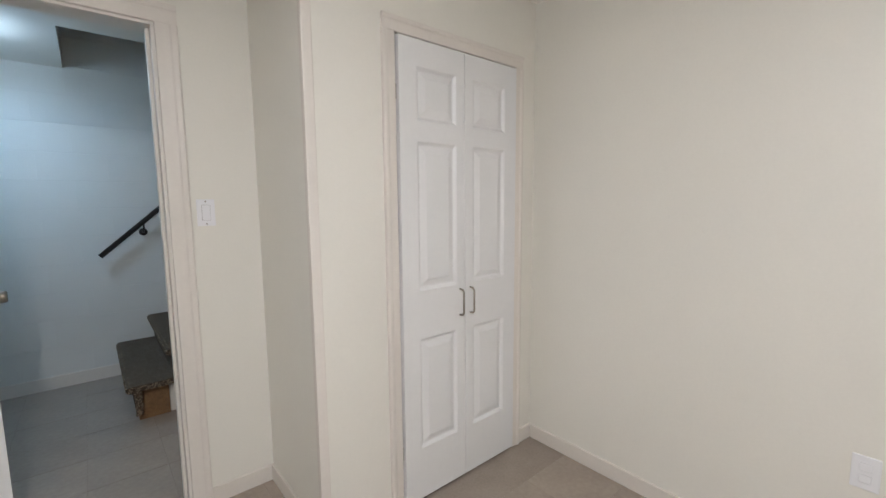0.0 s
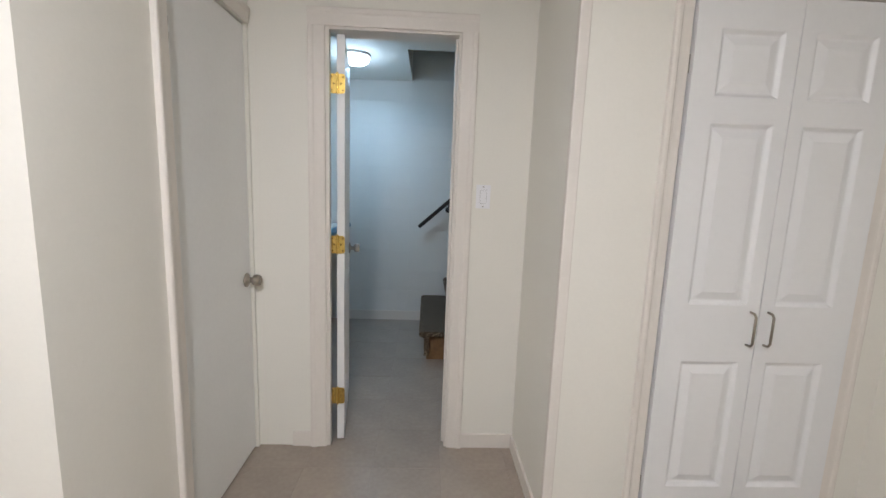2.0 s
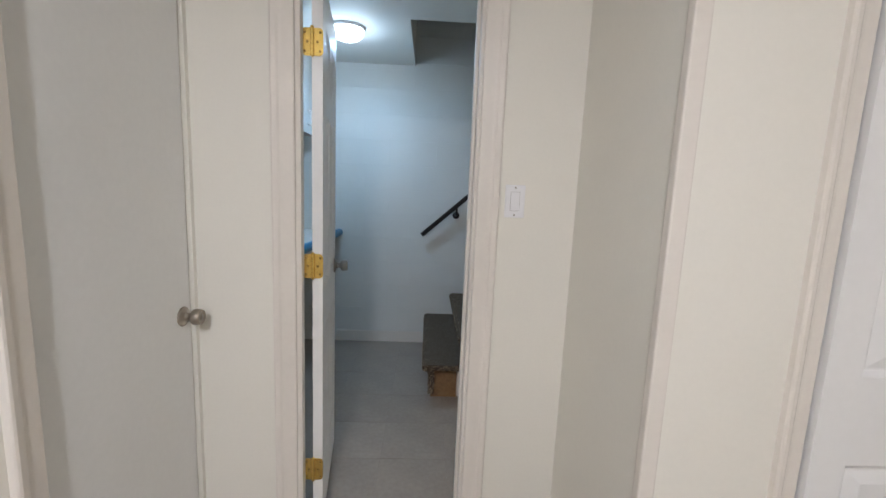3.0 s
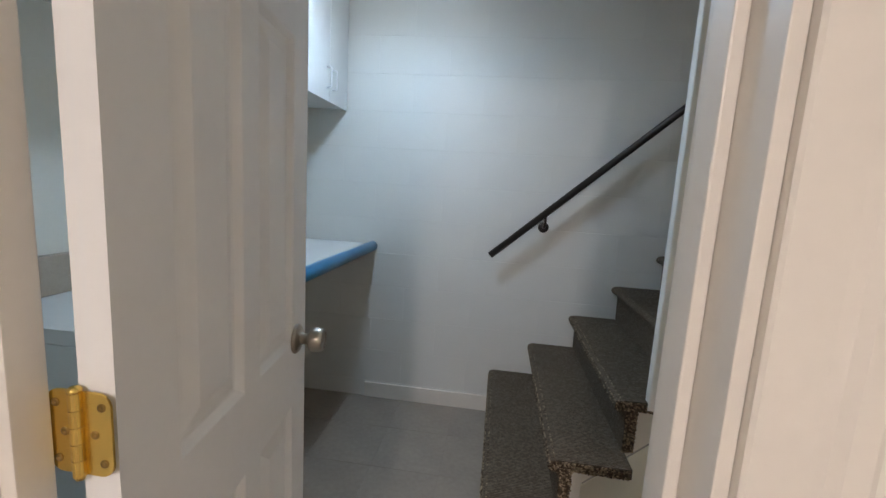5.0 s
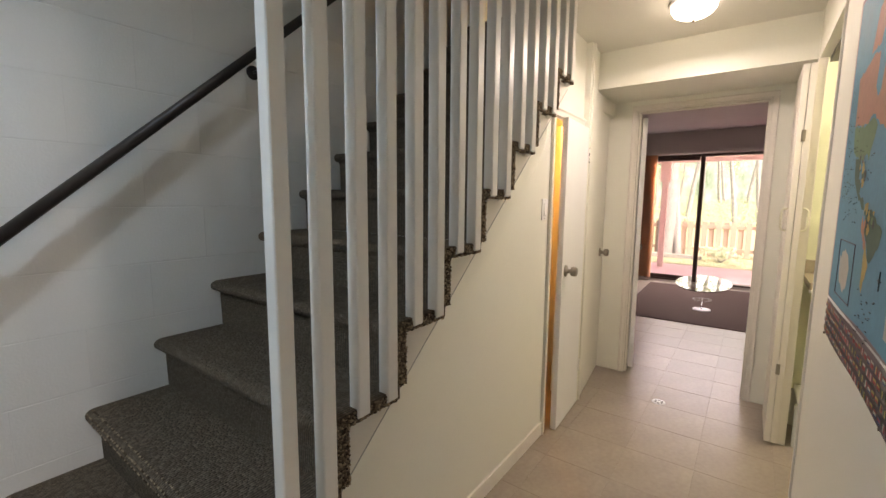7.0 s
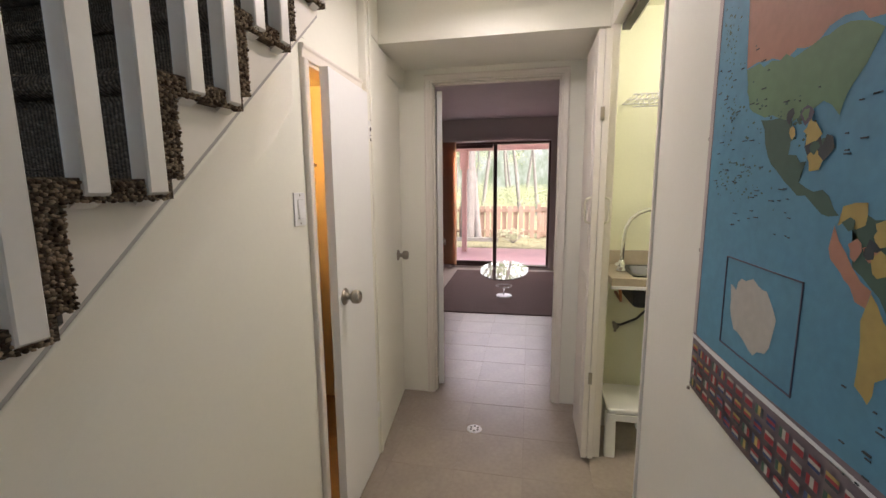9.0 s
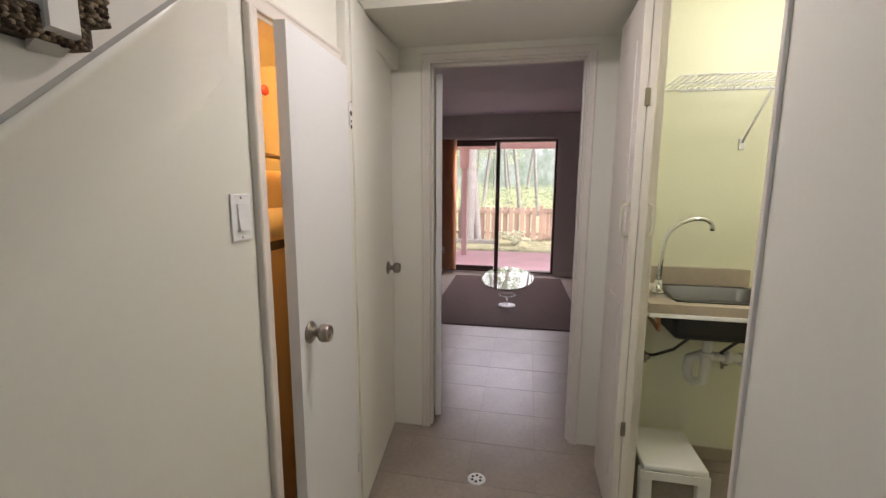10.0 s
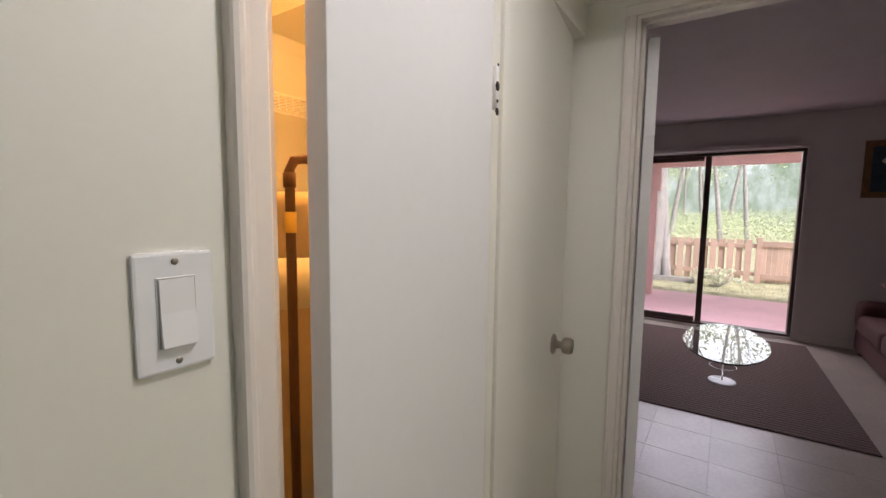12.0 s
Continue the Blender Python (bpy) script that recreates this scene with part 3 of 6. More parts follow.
casing("casing_living_door", "y", XE, -1, 0.29, 1.09, 2.035, 0.034, 0.011)
jamb("jamb_living_door", "y", XE, XE + 0.1, 0.29, 1.09, 2.035, stop=XE + 0.03)
jamb("jamb_low_door", "x", KNEE, KNEE + 0.08, 2.165, 2.642, 1.83)
bm = bmesh.new()
box(bm, (0.352, -0.603, 0), (0.392, -0.575, ZW), 0.005)
structure("corner_bead", bm, TRIM)
skirting("baseboard_passage_east", [(0.362, -0.575), (0.362, 0.0)])
skirting("baseboard_passage_door", [(0.35, 0.0), (0.079, 0.0)])
skirting("baseboard_passage_door_left", [(-0.694, 0.0), (-0.79, 0.0)])
skirting("baseboard_closet_left", [(0.669, -0.595), (0.393, -0.595)])
skirting("baseboard_closet_right", [(1.625, -0.595), (1.516, -0.595)])
skirting("baseboard_east", [(1.625, -4.2), (1.625, -0.607)])
skirting("baseboard_under_stairs", [(2.118, KNEE), (0.21, KNEE)])
skirting("baseboard_north", [(-0.10, NORTH), (-0.925, NORTH)], 0.095)
skirting("baseboard_hall_south", [(3.245, 0.13), (XE - 0.02, 0.13)])
skirting("baseboard_living", [(7.82, -1.3), (7.82, 0.09)])


# ---- doors ----
def leaf_mesh(bm, width, height, thick, panels):
    """A moulded door leaf in x 0..width, z 0..height, y 0..-thick; panels: (x0, x1, z0, z1), sunk with a raised field."""
    xs = sorted({0, width, *[p[0] for p in panels], *[p[1] for p in panels]})
    zs = sorted({0, height, *[p[2] for p in panels], *[p[3] for p in panels]})
    holes = {(p[0], p[2]): p for p in panels}
    for y, s in ((0, 1), (-thick, -1)):
        for i, (a, b) in enumerate(zip(xs, xs[1:])):
            for c, d in zip(zs, zs[1:]):
                if any(p[0] - 1e-6 <= a and b <= p[1] + 1e-6 and p[2] - 1e-6 <= c and d <= p[3] + 1e-6 for p in panels):
                    continue
                bm.faces.new([bm.verts.new(v) for v in ((a, y, c), (b, y, c), (b, y, d), (a, y, d))])
        for a, b, c, d in panels:
            rings = []
            for inset, depth in ((0, 0), (0.003, 0.002), (0.012, 0.0105), (0.017, 0.012), (0.023, 0.0105), (0.048, 0.002)):
                yy = y - s * depth
                rings.append([bm.verts.new(v) for v in ((a + inset, yy, c + inset), (b - inset, yy, c + inset), (b - inset, yy, d - inset), (a + inset, yy, d - inset))])
            for r, q in zip(rings, rings[1:]):
                for k in range(4):
                    bm.faces.new((r[k], r[(k + 1) % 4], q[(k + 1) % 4], q[k]))
            bm.faces.new(rings[-1])
    for q in (((0, 0, 0), (0, -thick, 0), (0, -thick, height), (0, 0, height)), ((width, 0, 0), (width, -thick, 0), (width, -thick, height), (width, 0, height)),
              ((0, 0, 0), (width, 0, 0), (width, -thick, 0), (0, -thick, 0)), ((0, 0, height), (width, 0, height), (width, -thick, height), (0, -thick, height))):
        bm.faces.new([bm.verts.new(v) for v in q])
    bmesh.ops.remove_doubles(bm, verts=bm.verts, dist=1e-5)


def knob(parent, x, z, y, side, label="satin nickel door knob"):
    """A round door knob whose axis points along y (side 1 or -1)."""
    m = Matrix.Translation((x, y, z)) @ pose(0, 0, 0, -90 * side)
    bm = bmesh.new()
    lathe(bm, [(0, 0), (0.033, 0), (0.034, 0.004), (0.029, 0.009), (0.016, 0.012), (0.013, 0.016), (0.012, 0.028), (0.0185, 0.031),
               (0.0255, 0.036), (0.0275, 0.043), (0.0270, 0.055), (0.0250, 0.0625), (0.0225, 0.0650), (0.0205, 0.0642), (0.0195, 0.0625), (0.0075, 0.0620), (0.0070, 0.0640), (0, 0.0645)], m, 28)
    part("knob", bm, NICKEL, parent, label)


def hinge(parent, x, y, z, mat, width=0.036, height=0.089, label="brass butt hinge"):
    """A butt hinge facing -y: two leaves with round corners and three screws each, and a barrel of five knuckles with a pin."""
    r, h = 0.014, height / 2
    for s, name in ((-1, "hinge_leaf"), (1, "hinge_leaf")):
        edge = [(x + s * 0.003, z - h), (x + s * (width - r), z - h)]
        edge += [(x + s * (width - r + r * math.sin(a)), z - h + r - r * math.cos(a)) for a in [radians(d) for d in (20, 40, 60, 80, 90)]]
        edge += [(x + s * (width - r + r * math.sin(a)), z + h - r + r * math.cos(a)) for a in [radians(d) for d in (90, 80, 60, 40, 20)]]
        edge += [(x + s * (width - r), z + h), (x + s * 0.003, z + h)]
        bm = bmesh.new()
        prism(bm, edge, "y", y - 0.0025, y)
        part(name, bm, mat, parent, label)
        for dx, dz in ((0.026, -0.030), (0.017, 0.0), (0.026, 0.030)):
            bm = bmesh.new()
            m = Matrix.Translation((x + s * dx, y - 0.0025, z + dz)) @ pose(0, 0, 0, 90)
            lathe(bm, [(0.0045, 0.0001), (0.0042, 0.0009), (0.0012, 0.0011), (0.0010, 0.0002), (0, 0.0002)], m, 12)
            part("screw", bm, OLDBRASS, parent, "tarnished brass screw")
    bm = bmesh.new()
    tube(bm, [(x, y - 0.005, z - h), (x, y - 0.005, z + h)], 0.0060, 14, False)
    tube(bm, [(x, y - 0.005, z - h - 0.004), (x, y - 0.005, z + h + 0.003)], 0.0042, 10)
    lathe(bm, [(0, 0.007), (0.004, 0.006), (0.0066, 0.003), (0.006, 0.0), (0, 0)], Matrix.Translation((x, y - 0.005, z + h)), 12)
    part("barrel", bm, mat, parent, label)
    bm = bmesh.new()
    for k in range(1, 5):
        z0 = z - h + k * height / 5
        tube(bm, [(x, y - 0.005, z0 - 0.0004), (x, y - 0.005, z0 + 0.0004)], 0.0061, 14, False)
    part("knuckle_joint", bm, OLDBRASS, parent, "dark joints between the knuckles")


# hall door, standing open into the hall
d1 = thing("hall_door", "white six-panel interior door standing open on brass hinges", "door", Matrix.Translation((-0.570, 0.040, 0.012)) @ pose(0, 0, 0, 0, 0, 98))
W1, H1 = 0.59, 2.040
bm = bmesh.new()
rows = [(0.20, 0.80), (0.95, 1.60), (1.70, 1.90)]
leaf_mesh(bm, W1, H1, 0.036, [(a, b, c, d) for a, b in ((0.10, 0.275), (0.335, 0.505)) for c, d in rows])
part("leaf", bm, DOORWHITE, d1)
knob(d1, W1 - 0.065, 0.955, -0.036, -1)
knob(d1, W1 - 0.065, 0.955, 0.0, 1)
# brass hinges between leaf edge and jamb
for z in (0.26, 1.063, 1.83):
    hinge(tagged(thing("door_hinge", "worn brass butt hinge screwed to the door and its frame", "hinge"), group="hinges of the hall door"), -0.567, 0.038, z, BRASS, label="brass hinge plates")


def closet_door(x0, x1, handle_x, panels, pin_x):
    t = thing("closet_door", "white moulded three-panel closet door, shut, with a wire pull", "closet door", Matrix.Translation((x0, -0.588, 0.015)), "closet doors")
    bm = bmesh.new()
    w = x1 - x0
    leaf_mesh(bm, w, 2.005, 0.03, [(panels[0], panels[1], 0.24, 0.75), (panels[0], panels[1], 0.965, 1.60), (panels[0], panels[1], 1.685, 1.90)])
    part("leaf", bm, DOORWHITE, t)
    bm = bmesh.new()
    z = 0.88
    tube(bm, [(handle_x, -0.03, z - 0.062), (handle_x, -0.050, z - 0.06), (handle_x, -0.058, z - 0.05), (handle_x, -0.058, z + 0.05),
              (handle_x, -0.050, z + 0.06), (handle_x, -0.03, z + 0.062)], 0.0045, 10)
    part("pull", bm, NICKEL, t, "satin nickel wire pull")
    for z in (0.24, 1.79):
        bm = bmesh.new()
        tube(bm, [(pin_x, -0.006, z - 0.03), (pin_x, -0.006, z + 0.03)], 0.005, 10)
        part("hinge_pin", bm, NICKEL, t, "small nickel hinge pin")
    return t


closet_door(0.737, 1.0915, 0.323, (0.085, 0.305), -0.003)
closet_door(1.0945, 1.449, 0.032, (0.05, 0.270), 0.358)
bm = bmesh.new()
box(bm, (0.722, -0.56, 2.0), (1.453, -0.50, 2.028))
structure("closet_head", bm, BLACK)

sd = thing("side_door", "flat white painted flush door, shut, with a nickel knob", "door", Matrix.Translation((-0.972, -0.62, 0.012)) @ pose(0, 0, 0, 0, 0, 90))
bm = bmesh.new()
box(bm, (0, 0, 0), (0.592, 0.034, 2.035), 0.002)
part("leaf", bm, DOORGREY, sd)
knob(sd, 0.545, 0.885, 0.0, -1)
bm = bmesh.new()
for z in (1.78, 1.83):
    box(bm, (0.008, -0.008, z), (0.022, 0.002, z + 0.03), 0.002)
part("hinge", bm, NICKEL, sd, "worn painted hinge with bare metal showing")

ld = thing("low_door", "low flush white door under the stairs, standing ajar", "door", Matrix.Translation((2.622, 1.240, 0.012)) @ pose(0, 0, 0, 0, 0, 183))
bm = bmesh.new()
box(bm, (0, -0.0, 0), (0.428, 0.034, 1.805), 0.002)
part("leaf", bm, DOORWHITE, ld)
knob(ld, 0.368, 0.950, 0.034, 1)
bm = bmesh.new()
for z in (0.22, 1.60):
    tube(bm, [(-0.004, 0.038, z), (-0.004, 0.038, z + 0.08)], 0.005, 10)
part("hinge", bm, DOORWHITE, ld, "painted-over steel hinge")
bm = bmesh.new()
for z, h in ((1.595, 0.008), (1.615, 0.004), (1.643, 0.010), (1.683, 0.003)):
    lathe(bm, [(0, 0), (h, 0), (h * 0.8, 0.0015), (0, 0.002)], Matrix.Translation((-0.004, 0.0425, z)) @ pose(0, 0, 0, -90), 7)
part("paint_chip", bm, BRONZE, ld, "dark rusty paint chips at the hinge")

st = thing("storage_door", "flush cream painted storage door, shut, with a nickel knob", "door", Matrix.Translation((2.702, skew(2.702), 0.008)) @ pose(0, 0, 0, 0, 0, 6.56))
bm = bmesh.new()
box(bm, (0, 0, 0), (0.668, 0.034, 2.085), 0.002)
part("leaf", bm, HALLWALL, st)
knob(st, 0.525, 0.962, 0.0, -1)

lv = thing("living_door", "white painted door standing open into the living room", "door", Matrix.Translation((3.480, 1.070, 0.012)) @ pose(0, 0, 0, 0, 0, 15))
bm = bmesh.new()
leaf_mesh(bm, 0.76, 1.985, 0.035, [(0.10, 0.34, c, d) for c, d in rows] + [(0.42, 0.66, c, d) for c, d in rows])
part("leaf", bm, DOORWHITE, lv)
knob(lv, 0.70, 0.92, -0.035, -1)
bm = bmesh.new()
for z in (0.2, 1.0, 1.66):
    box(bm, (-0.003, -0.034, z), (0.001, -0.001, z + 0.09), 0.0005)
part("hinge", bm, PLATE, lv, "painted butt hinge")


# ---- the rest of the fixtures ----
def switch(m, group):
    t = thing("light_switch", "white rocker light switch on a screwed wall plate", "light switch", m, group)
    bm = bmesh.new()
    box(bm, (-0.035, -0.006, -0.057), (0.035, 0, 0.057), 0.003)
    part("plate", bm, PLATE, t)
    bm = bmesh.new()
    box(bm, (-0.0175, -0.0075, -0.034), (0.0175, -0.004, 0.034), 0.001)
    part("bezel", bm, PLATE, t)
    # a grey box paints the shade in the gap round the rocker
    bm = bmesh.new()
    box(bm, (-0.0166, -0.0078, -0.0331), (0.0166, -0.0070, 0.0331))
    part("rocker_shade", bm, GAPSHADE, t, "shade in the gap round the rocker, drawn as a grey box")
    bm = bmesh.new()
    prism(bm, [(-0.0090, 0.032), (-0.0098, 0.0), (-0.0135, -0.032), (-0.007, -0.032), (-0.007, 0.032)], "x", -0.0153, 0.0153)
    part("rocker", bm, PLATE, t)
    for z in (-0.048, 0.048):
        bm = bmesh.new()
        lathe(bm, [(0, 0.0016), (0.003, 0.001), (0.0034, 0)], Matrix.Translation((0, -0.006, z)) @ pose(0, 0, 0, 90), 10)
        part("screw", bm, NICKEL, t)
    return t


switch(Matrix.Translation((0.144, 0.0, 1.326)), "light switches")
switch(Matrix.Translation((2.062, KNEE, 1.318)), "light switches")

ou = thing("wall_outlet", "white duplex wall outlet low on a cream wall", "wall outlet", Matrix.Translation((1.625, -1.955, 0.475)) @ pose(0, 0, 0, 0, 0, 90))
bm = bmesh.new()
box(bm, (-0.035, 0, -0.057), (0.035, 0.006, 0.057), 0.003)
part("plate", bm, PLATE, ou)
bm = bmesh.new()
for z in (-0.02, 0.02):
    box(bm, (-0.0165, 0.005, z - 0.0135), (0.0165, 0.009, z + 0.0135), 0.004)
part("socket", bm, PLATE, ou)


def dome(x, y, mat, label):
    t = thing("ceiling_lamp", label, "ceiling lamp", Matrix.Translation((x, y, ZH)) @ Matrix.Diagonal((0.8, 0.8, 0.85, 1)), "hall ceiling lamps")
    bm = bmesh.new()
    lathe(bm, [(0, -0.001), (0.135, -0.001), (0.138, -0.012), (0.130, -0.022), (0, -0.022)], None, 36)
    part("base", bm, PLATE, t)
    bm = bmesh.new()
    lathe(bm, [(0.126, -0.0225), (0.124, -0.045), (0.108, -0.068), (0.078, -0.086), (0.04, -0.096), (0, -0.099)], None, 36)
    g = part("shade", bm, mat, t, "lit frosted glass dome")
    g.visible_shadow = False
    bm = bmesh.new()
    lathe(bm, [(0, -0.1205), (0.008, -0.116), (0.008, -0.106), (0.005, -0.0995)], None, 12)
    part("finial", bm, NICKEL, t)


dome(-0.70, 1.345, DOMECOOL, "round frosted dome ceiling lamp, lit cool white")
dome(2.38, 0.65, DOMEWARM, "round frosted dome ceiling lamp, lit warm white")

# floor drain
dr = thing("floor_drain", "small round chrome drain cover set in the tiled floor", "floor drain", Matrix.Translation((2.985, 0.757, 0.0)))
bm = bmesh.new()
lathe(bm, [(0, 0.003), (0.040, 0.003), (0.044, 0.0), (0.044, -0.004)], None, 28)
part("cover", bm, PLATE, dr)
for k in range(6):
    a = k * math.pi / 3
    bm = bmesh.new()
    lathe(bm, [(0, 0.0034), (0.007, 0.0034), (0.007, 0.001)], Matrix.Translation((0.022 * math.cos(a), 0.022 * math.sin(a), 0.0006)), 10)
    part("slot", bm, BLACK, dr)

# ---- counter and wall cabinets at the west end of the hall ----
ct = thing("worktop", "white laminate worktop with a thick blue rolled front edge", "worktop")
bm = bmesh.new()
box(bm, (-1.378, 0.45, 0.940), (-0.915, NORTH - 0.002, 0.975), 0.002)
part("top", bm, LAMINATE, ct)
bm = bmesh.new()
tube(bm, [(-0.905, 0.45, 0.960), (-0.905, NORTH - 0.002, 0.960)], 0.030, 18)
part("edge_roll", bm, BLUE, ct, "rounded blue edge roll")
bm = bmesh.new()
box(bm, (-1.378, 0.45, 0.976), (-1.352, NORTH - 0.05, 1.085), 0.003)
part("backsplash", bm, STONE, ct, "grey-beige laminate backsplash")
bm = bmesh.new()
box(bm, (-1.378, 0.45, 0.0), (-0.95, 0.47, 0.939), 0.002)
part("end_panel", bm, LAMINATE, ct)

for y0, y1 in ((0.57, 1.085), (1.088, 1.60), (1.603, NORTH - 0.004)):
    cb = thing("wall_cabinet", "white laminate wall cabinet with flat doors and wire pulls", "wall cabinet", None, "wall cabinets")
    bm = bmesh.new()
    box(bm, (-1.378, y0, 1.745), (-1.105, y1, 2.335), 0.001)
    part("body", bm, LAMINATE, cb)
    ym = (y0 + y1) / 2
    for a, b, hy in ((y0 + 0.003, ym - 0.002, ym - 0.035), (ym + 0.002, y1 - 0.003, ym + 0.035)):
        bm = bmesh.new()
        box(bm, (-1.104, a, 1.735), (-1.086, b, 2.33), 0.002)
        dd = part("door", bm, LAMINATE, cb)
        bm = bmesh.new()
        tube(bm, [(-1.086, hy, 1.80), (-1.063, hy, 1.803), (-1.06, hy, 1.81), (-1.06, hy, 1.89), (-1.063, hy, 1.897), (-1.086, hy, 1.90)], 0.004, 8)
        part("pull", bm, PLATE, dd, "white wire pull")

